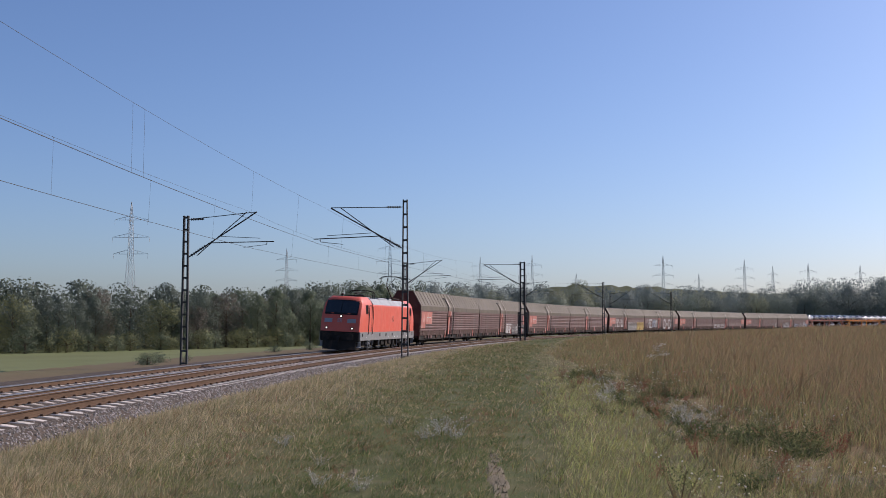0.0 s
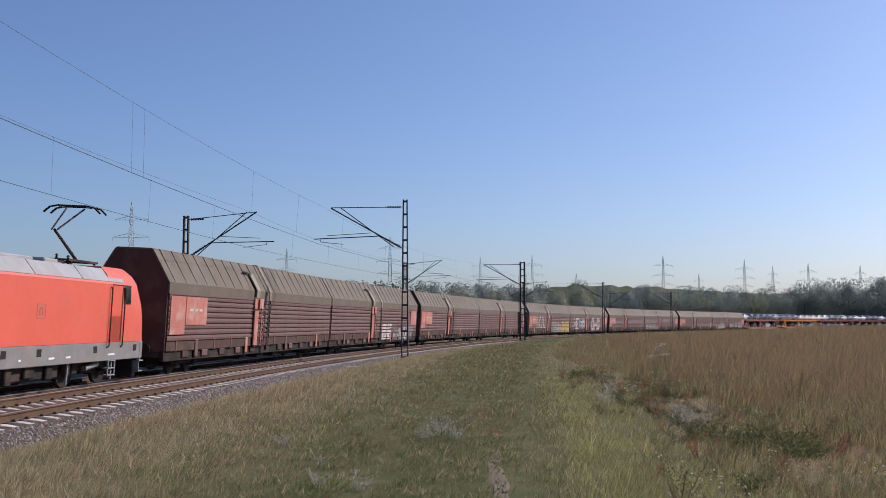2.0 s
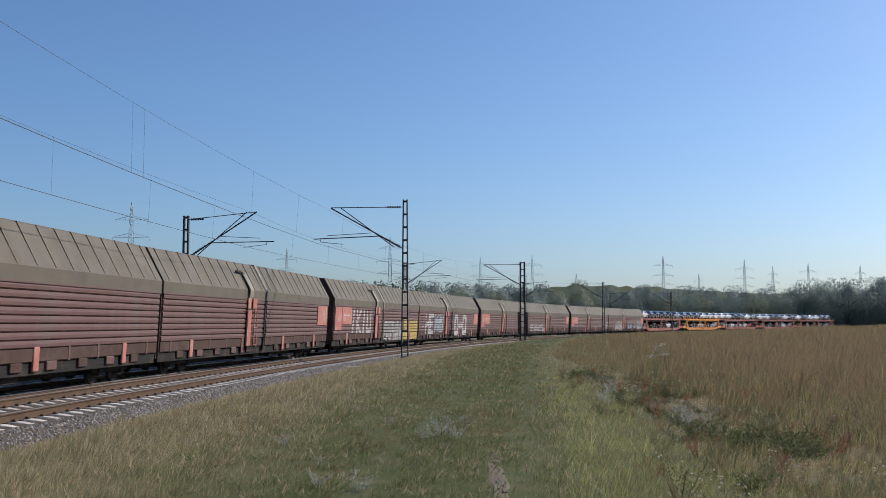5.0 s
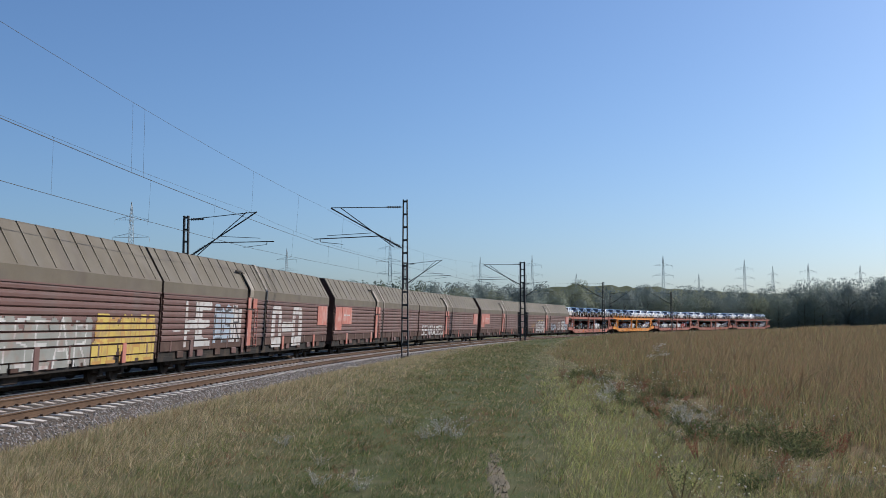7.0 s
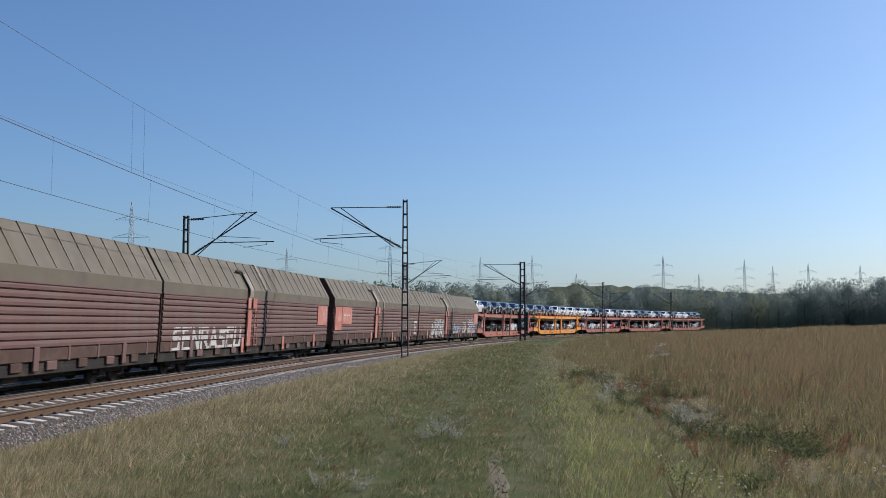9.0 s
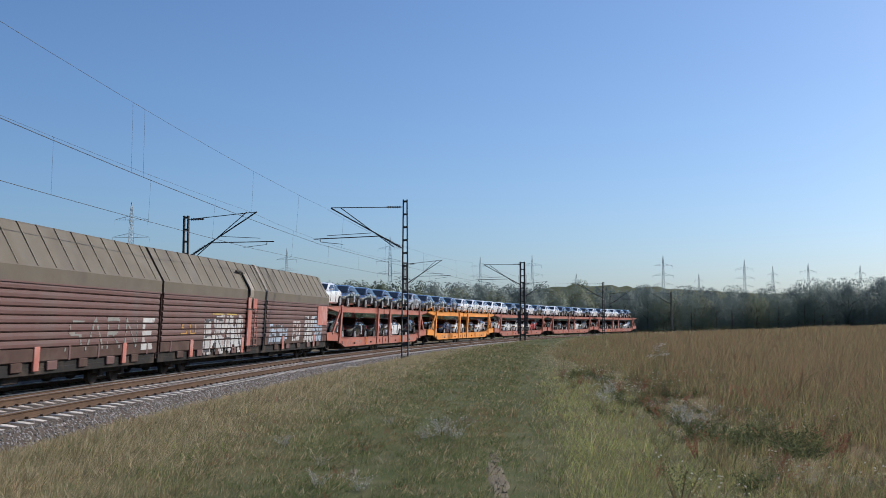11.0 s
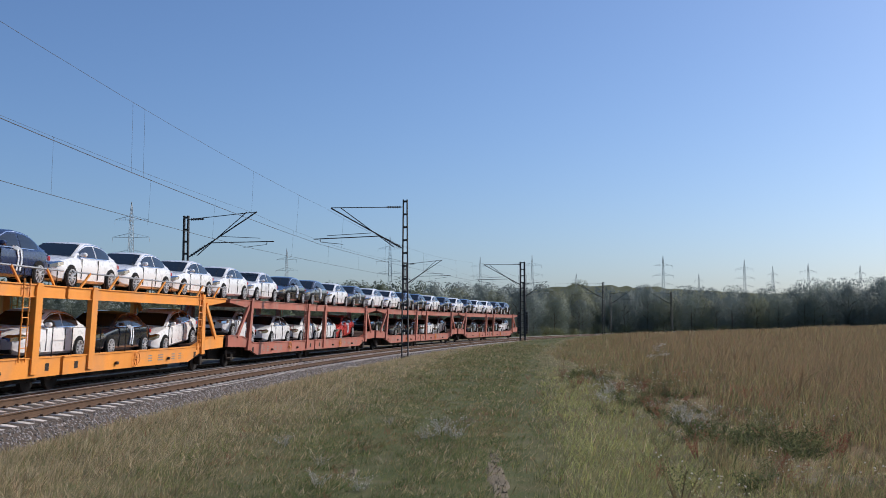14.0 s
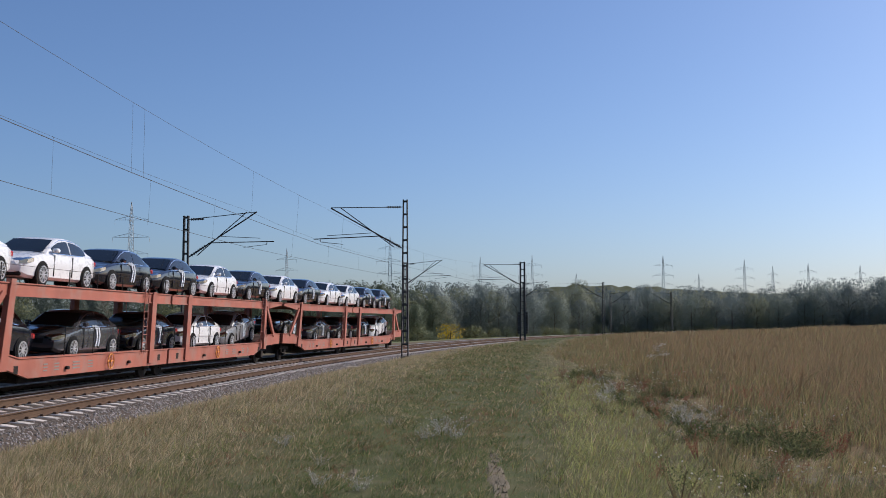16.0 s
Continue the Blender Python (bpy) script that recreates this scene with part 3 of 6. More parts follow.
def woods():
    rng = random.Random(11)
    kinds = [(tree_kind(1, 15, 4.6, 0.06, LEAF[0], 7000, 0.6), "broad green"), (tree_kind(2, 16, 3.9, 0.08, LEAF[1], 7000, 0.6), "dark green"), (tree_kind(3, 14, 4.8, 0.05, LEAF[2], 7000, 0.6), "olive green"),
             (tree_kind(4, 17, 3.4, 0.1, LEAF[0], 7000, 0.6), "slender green"), (tree_kind(5, 15, 5.2, 0.04, LEAF[1], 7000, 0.6), "spreading dark green"), (tree_kind(6, 13, 4.2, 0.05, LEAF[0], 7000, 0.6), "bushy green"), (tree_kind(7, 15, 4.4, 0.05, LEAF[4], 7000, 0.6), "brownish autumn")]
    # trees of the far right-hand wood, in the haze-tinted leaf colours
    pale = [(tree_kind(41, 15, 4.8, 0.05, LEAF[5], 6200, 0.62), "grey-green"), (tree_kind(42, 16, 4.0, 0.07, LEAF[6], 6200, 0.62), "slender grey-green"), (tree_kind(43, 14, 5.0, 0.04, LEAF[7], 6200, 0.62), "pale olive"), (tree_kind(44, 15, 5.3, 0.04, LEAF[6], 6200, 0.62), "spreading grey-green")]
    line = [(-210, 150), (-140, 178), (-85, 212), (-34, 285), (3, 365), (60, 425), (140, 458), (260, 480), (420, 490)]
    high = [13, 13.5, 14.5, 15.0, 21, 21.5, 22.0, 33.0, 36]
    first = set()
    for (a, b, h0, h1) in zip(line, line[1:], high, high[1:]):
        n = int(math.hypot(b[0] - a[0], b[1] - a[1]) / 7.0)
        for i in range(n):
            for row in range(2):
                t = (i + rng.random()) / n
                nx, ny = -(b[1] - a[1]), b[0] - a[0]
                q = math.hypot(nx, ny)
                o = row * 8 + rng.uniform(-2.5, 2.5)
                x, y = a[0] + (b[0] - a[0]) * t + nx / q * o, a[1] + (b[1] - a[1]) * t + ny / q * o
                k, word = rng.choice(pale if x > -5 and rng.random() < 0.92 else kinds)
                hh = (h0 + (h1 - h0) * t) * rng.uniform(0.74, 1.06) * (0.88 + 0.06 * row)
                sc = hh / 15.0
                m4 = pose(x, y, float(ground_z(x, y)[0]) - 0.2, 0, 0, rng.uniform(0, 360))
                ob = k if k not in first else copy_thing(k, m4)
                first.add(k)
                ob.matrix_world = m4 @ Matrix.Diagonal((sc * rng.uniform(0.95, 1.25), sc * rng.uniform(0.95, 1.25), sc, 1))
                tagged(ob, word + " leafy tree at the edge of the wood", "tree", "trees of the wood")
    # the deeper wood, joined; its right-hand part has haze in the leaf colour
    rg = np.random.default_rng(3)
    vs, fs, ms, ns, c = [], [], [], [], 0
    for (a, b, h0, h1) in zip(line, line[1:], high, high[1:]):
        n = int(math.hypot(b[0] - a[0], b[1] - a[1]) / 3.0)
        for i in range(n):
            t = (i + rng.random()) / n
            nx, ny = -(b[1] - a[1]), b[0] - a[0]
            q = math.hypot(nx, ny)
            o = rng.uniform(17, 26)
            x, y = a[0] + (b[0] - a[0]) * t + nx / q * o, a[1] + (b[1] - a[1]) * t + ny / q * o
            v, f, nrm = crown_mesh(rg, (h0 + (h1 - h0) * t) * rng.uniform(0.9, 1.08), 5.6, 0.03, 0.38, 14, 900)
            vs.append(v + np.array([x, y, -4.2]))
            fs.append(f + c)
            ns.append(nrm)
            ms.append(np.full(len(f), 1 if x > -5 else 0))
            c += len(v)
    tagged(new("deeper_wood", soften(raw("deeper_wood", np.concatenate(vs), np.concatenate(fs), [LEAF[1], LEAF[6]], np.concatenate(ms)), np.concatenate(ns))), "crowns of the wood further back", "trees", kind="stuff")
    # a few trees that stand above the skyline
    for x, yy, hh, k, wide in ((55, 424, 24.0, 9, 0.75), (-22, 285, 16.0, 0, 0.8), (13.5, 375, 19.0, 8, 0.9), (86, 436, 22.0, 10, 0.9)):
        kk, word = (kinds + pale)[k]
        m4 = pose(x, yy, float(ground_z(x, yy)[0]) - 0.2, 0, 0, x * 7)
        ob = copy_thing(kk, m4)
        ob.matrix_world = m4 @ Matrix.Diagonal((hh / 15 * wide, hh / 15 * wide, hh / 15, 1))
        tagged(ob, word + " leafy tree standing above the others", "tree", "trees of the wood")
    # undergrowth along the edge
    bk = [tree_kind(21, 4, 2.6, 0.0, LEAF[0], 1500, 0.62), tree_kind(22, 3.5, 2.9, 0.0, LEAF[2], 1600, 0.62)]
    for b in bk:
        b.name = "bush"
    first = set()
    for a, b in zip(line[:6], line[1:7]):
        n = int(math.hypot(b[0] - a[0], b[1] - a[1]) / 4.2)
        for i in range(n):
            t = (i + rng.random()) / n
            nx, ny = -(b[1] - a[1]), b[0] - a[0]
            q = math.hypot(nx, ny)
            o = rng.uniform(-7, -4)
            x, y = a[0] + (b[0] - a[0]) * t + nx / q * o, a[1] + (b[1] - a[1]) * t + ny / q * o
            k = rng.choice(bk)
            m4 = pose(x, y, float(ground_z(x, y)[0]) - 0.2, 0, 0, rng.uniform(0, 360))
            ob = k if k not in first else copy_thing(k, m4)
            first.add(k)
            s = rng.uniform(0.6, 1.3)
            ob.matrix_world = m4 @ Matrix.Diagonal((s, s, s, 1))
            tagged(ob, "dense green bush in front of the wood", "bush", "bushes of the wood")
    y = tree_kind(31, 5.5, 3.6, 0.0, LEAF[3], 900)
    y.name = "autumn_bush"
    y.matrix_world = pose(2.1, 296, float(ground_z(2.1, 296)[0]) - 0.2)
    tagged(y, "yellow autumn bush before the dark wood", "bush")
    # shrubs on the embankment beyond the track
    for x, yy, s in ((-16.6, 58.5, 0.22), (-17.4, 60.5, 0.18), (-16.9, 62, 0.2), (-15.6, 63.5, 0.14), (-13.6, 84, 0.2), (-11.8, 92, 0.22)):
        ob = copy_thing(bk[0], pose(x, yy, float(ground_z(x, yy)[0]) - 0.1, 0, 0, rng.uniform(0, 360)))
        ob.matrix_world = ob.matrix_basis @ Matrix.Diagonal((s * 1.4, s, s * 0.9, 1))
        tagged(ob, "small dark green shrub on the embankment", "shrub", "shrubs by the track")


woods()


def hills():
    """Low wooded hills on the horizon."""
    xs = np.linspace(-900, 1500, 240)
    rng = np.random.default_rng(8)
    prof = 26 + 11 * np.sin(xs / 260 + 0.6) + 5 * np.sin(xs / 90) + 12 * smooth(40, 200, xs) + rng.normal(0, 1.2, len(xs))
    rows = [(1250, -6 + 0 * prof), (1300, prof * 0.55), (1380, prof), (1600, prof * 0.9), (1900, prof * 0.0 - 8)]
    v = np.concatenate([np.stack([xs, np.full(len(xs), y) + rng.normal(0, 6, len(xs)), z], 1) for y, z in rows])
    n = len(xs)
    i = (np.arange(len(rows) - 1)[:, None] * n + np.arange(n - 1)).ravel()
    me = raw("distant_hills", v, np.stack([i, i + 1, i + 1 + n, i + n], 1), [LEAF[2]])
    me.shade_smooth()
    tagged(new("distant_hills", me), "low wooded hills on the horizon", "hills", kind="structure")


hills()


# ---- grass, weeds ----
GRASS = {"straw": material("grass_straw", (0.52, 0.43, 0.25), 0.55, scale=0.6, dark=0.8, island=0.5, trans=0.45),
         "lush": material("grass_lush", (0.38, 0.4, 0.14), 0.55, scale=0.6, dark=0.8, island=0.4, trans=0.45),
         "turf": material("track_turf", (0.15, 0.185, 0.07), 0.8, scale=0.8, dark=0.7, island=0.4, trans=0.45),
         "olive": material("grass_olive", (0.33, 0.3, 0.13), 0.6, scale=0.6, dark=0.8, island=0.45, trans=0.45),
         "green": material("grass_green", (0.2, 0.24, 0.085), 0.8, scale=0.8, dark=0.75, island=0.35, trans=0.45),
         "deep": material("weed_deep_green", (0.15, 0.165, 0.075), 0.85, scale=0.8, dark=0.75, island=0.45, trans=0.45),
         "brown": material("weed_brown", (0.32, 0.228, 0.125), 0.85, scale=0.6, dark=0.8, island=0.2, trans=0.4),
         "russet": material("weed_russet", (0.32, 0.15, 0.09), 0.85, scale=0.6, dark=0.75, island=0.35, trans=0.4),
         "haulm": material("weed_haulm", (0.34, 0.245, 0.145), 0.85, scale=0.6, dark=0.8, island=0.2, trans=0.4),
         "silver": material("weed_silver", (0.5, 0.48, 0.4), 0.85, island=0.3, trans=0.3),
         "white": material("flower_white", (0.72, 0.66, 0.56), 0.8, island=0.2, trans=0.3)}


def noise2(x, y, sc, seed):
    """Cheap smooth noise on the plan, 0 to 1."""
    r = np.random.default_rng(seed)
    v = np.zeros(len(x))
    for k in range(6):
        a, f, ph = r.random() * 6.28, sc * r.uniform(0.6, 1.9), r.random() * 6.28
        v += np.sin((x * math.cos(a) + y * math.sin(a)) * f + ph + 1.5 * np.sin((x * math.sin(a) - y * math.cos(a)) * f * 0.6))
    return 0.5 + v / 7.0


def scatter(n, seed, y0=6.0, y1=140.0, power=2.2):
    rng = np.random.default_rng(seed)
    y = y0 + (y1 - y0) * rng.random(n) ** power
    x = (rng.random(n) * 2 - 1) * (3 + y * 0.45)
    return x, y, rng


def blades(name, x, y, h, w, lean, rng, mats, which, label, bend=0.6, short=False):
    n = len(x)
    z = ground_z(x, y) - 0.03
    a = rng.random(n) * 6.283
    ux, uy = np.cos(a), np.sin(a)
    la = rng.normal(0.4, 1.4, n)
    lx, ly = np.cos(la) * lean * h, np.sin(la) * lean * h
    p = np.stack([x, y, z], 1)
    U = np.stack([ux * w, uy * w, 0 * w], 1)
    if short:
        tip = p + np.stack([lx, ly, h * (1 - 0.3 * lean)], 1)
        v = np.stack([p - U / 2, p + U / 2, tip + U * 0.1, tip - U * 0.1], 1)
        me = raw(name, v.reshape(-1, 3), np.arange(n * 4).reshape(-1, 4), mats, which)
        return tagged(new(name, me), label, "grass", kind="stuff")
    mid = p + np.stack([lx * 0.35, ly * 0.35, h * 0.6], 1)
    tip = p + np.stack([lx, ly, h * (1 - bend * lean * 0.3)], 1)
    v = np.stack([p - U / 2, p + U / 2, mid + U * 0.4, mid - U * 0.4, tip + U * 0.08, tip - U * 0.08], 1)
    f = np.array([[0, 1, 2, 3], [3, 2, 4, 5]])[None] + (np.arange(n) * 6)[:, None, None]
    me = raw(name, v.reshape(-1, 3), f.reshape(-1, 4), mats, np.repeat(which, 2))
    ob = new(name, me)
    return tagged(ob, label, "grass", kind="stuff")


def pick(rng, probs):
    """Index by row of unnormalised probabilities."""
    p = np.stack(probs, 1)
    c = np.cumsum(p, 1)
    return (rng.random(len(p))[:, None] * c[:, -1:] > c).sum(1)


EARTH = material("trodden_earth", (0.19, 0.16, 0.112), 0.95, scale=3, dark=0.7, fine=50, bump=0.8, bump_scale=40, island=0.2, stain=(0.2, 0.16, 0.1), stain_amt=0.7, stain_scale=4)
# bare soil: centre on the plan, half width, half length
BARE = [(0.6, 11.7, 0.1, 1.1), (0.66, 13.4, 0.06, 0.5), (-1.05, 12.2, 0.05, 0.3), (4.2, 17.9, 0.2, 0.8), (3.75, 11.3, 0.3, 0.45), (4.4, 11.2, 0.3, 0.4), (0.5, 18.5, 0.1, 0.3),
        (4.9, 15.8, 0.2, 0.35)]


def bareness(x, y):
    """1 in the middle of a bare patch, 0 on the turf."""
    v = np.zeros(len(x))
    wob = 0.35 * (noise2(x, y, 9.0, 41) - 0.5) + 0.3 * (noise2(x, y, 3.0, 43) - 0.5)
    for cx, cy, a, b in BARE:
        v = np.maximum(v, 1.25 - np.hypot((x - cx) / a, (y - cy) / b) * 0.75 + 1.6 * wob)
    return np.clip(v, 0, 1)


def meadow():
    mats = [GRASS[k] for k in ("straw", "olive", "turf", "brown", "russet", "lush")]
    # all short and middling grass on the near side
    x, y, rng = scatter(640000, 1, 6.5, 140.0, 2.4)
    lat, s = lateral(x, y)
    right = x - path_x(y)
    keep = (lat > 6.15 - 0.5 * smooth(10, 40, s) + 0.5 * rng.random(len(x))) & (right < 4.6 + 1.2 * noise2(x, y, 0.9, 3) - 2.0 * smooth(24, 48, y))
    x, y, lat, right = x[keep], y[keep], lat[keep], right[keep]
    rng = np.random.default_rng(5)
    d = np.hypot(x, y)
    n1, n2 = noise2(x, y, 0.55, 7), noise2(x, y, 2.4, 9)
    half = np.where(right > 0, 1.3 + 0.4 * (n2 - 0.5), 2.3 + 1.0 * (n1 - 0.5))
    onpath = np.exp(-(right / half) ** 4)
    strip = smooth(0.9, 1.6, right) * (1 - smooth(24, 45, y)) * (1 - smooth(2.6, 3.9, right))
    rut = np.exp(-((np.abs(right) - 0.85) / 0.35) ** 2) * onpath
    bare = (rut * (0.45 + 0.9 * (n2 - 0.5)) > 0.5 * rng.random(len(x)) + 0.3) | (bareness(x, y) > 0.2 + 1.1 * rng.random(len(x)))
    tuft = noise2(x, y, 4.5, 61)
    h = np.where(onpath > 0.5, 0.05 + 0.09 * n1, 0.1 + 0.13 * smooth(-1.6, -6, right) + 0.09 * strip) * rng.uniform(0.45, 1.25, len(x)) * (0.6 + 0.35 * n2 + 0.7 * np.clip(tuft - 0.35, 0, 1))
    g = onpath + 0.15 * smooth(-5, -2.5, right)
    which = pick(rng, [np.clip(1.25 - g, 0.08, 2) ** 1.5 * (0.8 + n1) * (1 - 0.75 * strip), 0.35 + 0.3 * n2 + 1.6 * strip, np.clip(g * 1.9 * (0.4 + n2), 0.05, 3) + 0.4 * (tuft < 0.3), 0.15 + 0.5 * (n1 > 0.58), 0.03 + 0 * g, 3.0 * strip + 0.25 * smooth(-6, -2.5, right) * (n2 > 0.5)])
    k = ~bare
    w = (0.0026 + 0.00046 * d) * rng.uniform(0.7, 1.4, len(x))
    blades("meadow_grass", x[k], y[k], h[k], w[k], rng.uniform(0.2, 1.3, k.sum()), rng, mats, which[k], "dry straw and green meadow grass along the farm track", short=True)
    # short turf on the farm track
    rng = np.random.default_rng(12)
    n = 170000
    y = 6.5 + 75 * rng.random(n) ** 1.9
    x = path_x(y) + (-3.2 + 4.2 * rng.random(n) + rng.normal(0, 0.28, n))
    n2, n1 = noise2(x, y, 2.4, 9), noise2(x, y, 0.8, 27)
    rut = np.exp(-((np.abs(x - path_x(y)) - 0.85) / 0.3) ** 2)
    k = (rng.random(n) > 0.6 * rut * (n2 > 0.62)) & (bareness(x, y) < 0.2 + 1.1 * rng.random(n))
    x, y, n1, n2 = x[k], y[k], n1[k], n2[k]
    n3, n4 = noise2(x, y, 5.0, 33), noise2(x, y, 1.5, 37)
    which = pick(rng, [0.14 + 0.9 * (n3 > 0.66), 0.35 + 0.5 * n1, 0.7 + 3.2 * n4 * n2 * (n3 > 0.4), 0.1 + 1.5 * (n4 * n1 > 0.36) + 0.7 * (n3 < 0.28), 0.03 + 0.3 * (n4 * n1 > 0.4)])
    blades("track_turf", x, y, rng.uniform(0.02, 0.1, len(x)) * (0.3 + 0.6 * n2 + 2.2 * np.clip(n3 - 0.35, 0, 1)), (0.004 + 0.0007 * y) * rng.uniform(0.7, 1.3, len(x)), rng.uniform(0.3, 1.6, len(x)), rng, mats, which,
           "short green turf of the farm track", short=True)
    # tall withered weeds of the field
    mats = [GRASS[k] for k in ("haulm", "olive", "turf", "brown", "russet")]
    x, y, rng = scatter(330000, 2, 5.5, 150, 1.9)
    x = np.abs(x) * 1.25
    lat, s = lateral(x, y)
    right = x - path_x(y)
    n1, n2 = noise2(x, y, 0.5, 17), noise2(x, y, 1.7, 19)
    keep = (right > 3.5 + 1.6 * n1 - 2.0 * smooth(24, 48, y) - 1.0 * (1 - smooth(12.5, 17, y))) & (lat > 8.5)
    keep &= ~((right < 5.5) & (y < 26) & (n2 > 0.66)) & (bareness(x, y) < 0.5)
    x, y, right, n1, n2 = x[keep], y[keep], right[keep], n1[keep], n2[keep]
    rng = np.random.default_rng(6)
    d = np.hypot(x, y)
    border = 1 - smooth(4, 8.5, right)
    h = (0.6 + 0.3 * n1 - 0.4 * border) * rng.uniform(0.35, 1.15, len(x))
    low = 1 - smooth(11, 24, y)
    which = pick(rng, [0.5 + 0.4 * n2, 0.32 + 0.6 * border + 0.9 * low, 0.1 + 0.7 * border * n2 + 0.9 * low * n1, 1.15 - 0.6 * border, 0.04 + 0.2 * border * (n1 > 0.55)])
    w = (0.0024 + 0.00042 * d) * rng.uniform(0.7, 1.3, len(x))
    lean = rng.uniform(0.15, 1.0, len(x))
    for name, k, short in (("field_weeds", y < 26, False), ("distant_field_weeds", y >= 26, True)):
        blades(name, x[k], y[k], h[k], w[k], lean[k], rng, mats, which[k], "tall withered brown weeds and grasses of the field", short=short)


meadow()


def herb_clump(rng, height, spread, leaves, leafsize, mat, stem, heads=0):
    """A leafy weed: thin stems, small leaves, and perhaps flower heads."""
    thing = new("weed_plant")
    m = Mesh()
    tips = []
    for i in range(7):
        a, r = rng.uniform(0, 6.28), rng.uniform(0.2, 1) * spread
        t = (r * math.cos(a), r * math.sin(a), height * rng.uniform(0.6, 1))
        m.rod((t[0] * 0.15, t[1] * 0.15, -0.05), t, 0.005, 4, 0.002)
        tips.append(t)
    part("stalk", m, GRASS[stem], thing)
    g = Mesh()
    for i in range(leaves):
        t = Vector(rng.choice(tips)) * rng.uniform(0.25, 1.0)
        u = Vector((rng.gauss(0, 1), rng.gauss(0, 1), rng.gauss(0, 0.6))).normalized() * leafsize * rng.uniform(0.6, 1.3)
        w = u.orthogonal().normalized() * leafsize * 0.32
        q = t + Vector((rng.gauss(0, 0.03), rng.gauss(0, 0.03), 0))
        g.add([q, q + u * 0.5 + w, q + u, q + u * 0.5 - w], [(0, 1, 2, 3)])
    part("foliage", g, GRASS[mat], thing)
    if heads:
        g = Mesh()
        for i in range(heads):
            t = Vector(rng.choice(tips)) + Vector((rng.gauss(0, 0.05), rng.gauss(0, 0.05), rng.gauss(0.02, 0.03)))
            for j in range(5):
                u = Vector((rng.gauss(0, 1), rng.gauss(0, 1), rng.gauss(0, 0.5))).normalized() * 0.012
                w = u.orthogonal().normalized() * 0.01
                g.add([t, t + u * 0.5 + w, t + u, t + u * 0.5 - w], [(0, 1, 2, 3)])
        part("blossom", g, GRASS["white"], thing, "pale seed heads")
    return thing


def border_weeds():
    rng = random.Random(5)
    kinds = [(herb_clump(rng, 0.38, 0.32, 300, 0.022, "deep", "brown", 5), "leafy green weed"), (herb_clump(rng, 0.4, 0.3, 200, 0.028, "russet", "russet"), "withered russet weed"),
             (herb_clump(rng, 0.36, 0.32, 260, 0.02, "olive", "brown", 14), "dark weed with pale seed heads"), (herb_clump(rng, 0.24, 0.38, 340, 0.026, "deep", "green"), "low dark green weed"),
             (herb_clump(rng, 0.8, 0.2, 130, 0.026, "brown", "brown", 0), "tall dried weed")]
    first = set()
    for i in range(110):
        y = 7.5 + 26 * rng.random() ** 1.3
        x = float(path_x(y)) + rng.uniform(2.4, 6.6) - 0.02 * y
        if rng.random() < 0.25:
            y = 8 + 45 * rng.random()
            x = float(path_x(y)) + rng.uniform(4, 16)
        k, word = rng.choice(kinds if y > 20 else kinds[:4])
        s = rng.uniform(0.6, 1.15)
        m4 = pose(x, y, float(ground_z(x, y)[0]), 0, 0, rng.uniform(0, 360))
        ob = k if k not in first else copy_thing(k, m4)
        first.add(k)
        ob.matrix_world = m4 @ Matrix.Diagonal((s, s, s, 1))
        tagged(ob, word + " at the edge of the field", "weed", "border weeds")
    # dark scrub with russet and pale specks along the field's edge
    for i in range(125):
        y = rng.uniform(14.5, 36)
        x = 4.55 + 0.02 * (y - 20) + rng.gauss(0.0, 0.75)
        k, word = kinds[rng.choice((0, 3, 3, 2, 1, 2)) if y > 19 else rng.choice((1, 1, 2, 2, 3))]
        if float(bareness(np.array([x]), np.array([y]))[0]) > 0.6:
            continue
        s = rng.uniform(0.7, 1.25)
        ob = copy_thing(k, pose(x, y, float(ground_z(x, y)[0]), 0, 0, rng.uniform(0, 360)))
        ob.matrix_world = ob.matrix_basis @ Matrix.Diagonal((s, s, s * 0.9, 1))
        tagged(ob, word + " at the edge of the field", "weed", "border weeds")
    for i in range(16):
        x, y = rng.uniform(3.7, 5.0), rng.uniform(12.8, 15.6)
        s = rng.uniform(0.8, 1.4)
        ob = copy_thing(kinds[3][0], pose(x, y, float(ground_z(x, y)[0]), 0, 0, rng.uniform(0, 360)))
        ob.matrix_world = ob.matrix_basis @ Matrix.Diagonal((s, s, s, 1))
        tagged(ob, "low dark green weed beside bare soil", "weed", "border weeds")
    tall = herb_clump(rng, 0.95, 0.2, 90, 0.03, "olive", "olive", 150)
    tall.matrix_world = pose(6.4, 31, float(ground_z(6.4, 31)[0])) @ Matrix.Diagonal((1.5, 1.5, 1.15, 1))
    tagged(tall, "tall weed with a white flower head in the field", "weed")
    # dock stalks with seed spikes, rising above the field
    dock = new("dock_plant")
    st, sp = Mesh(), Mesh()
    for i in range(3):
        top = Vector((rng.gauss(0, 0.09), rng.gauss(0, 0.09), 1.25 - 0.16 * i))
        st.rod((0.02 * i, 0, -0.05), top, 0.008, 5, 0.004)
        for j in range(46):
            p = top * (0.58 + 0.42 * rng.random())
            u = Vector((rng.gauss(0, 1), rng.gauss(0, 1), rng.gauss(0.6, 0.6))).normalized() * 0.026
            w = u.orthogonal().normalized() * 0.009
            sp.add([p, p + u * 0.5 + w, p + u, p + u * 0.5 - w], [(0, 1, 2, 3)])
    part("stalk", st, GRASS["brown"], dock)
    tagged(part("seed_spike", sp, GRASS["brown"], dock), "dark brown seed spikes", kind="stuff")
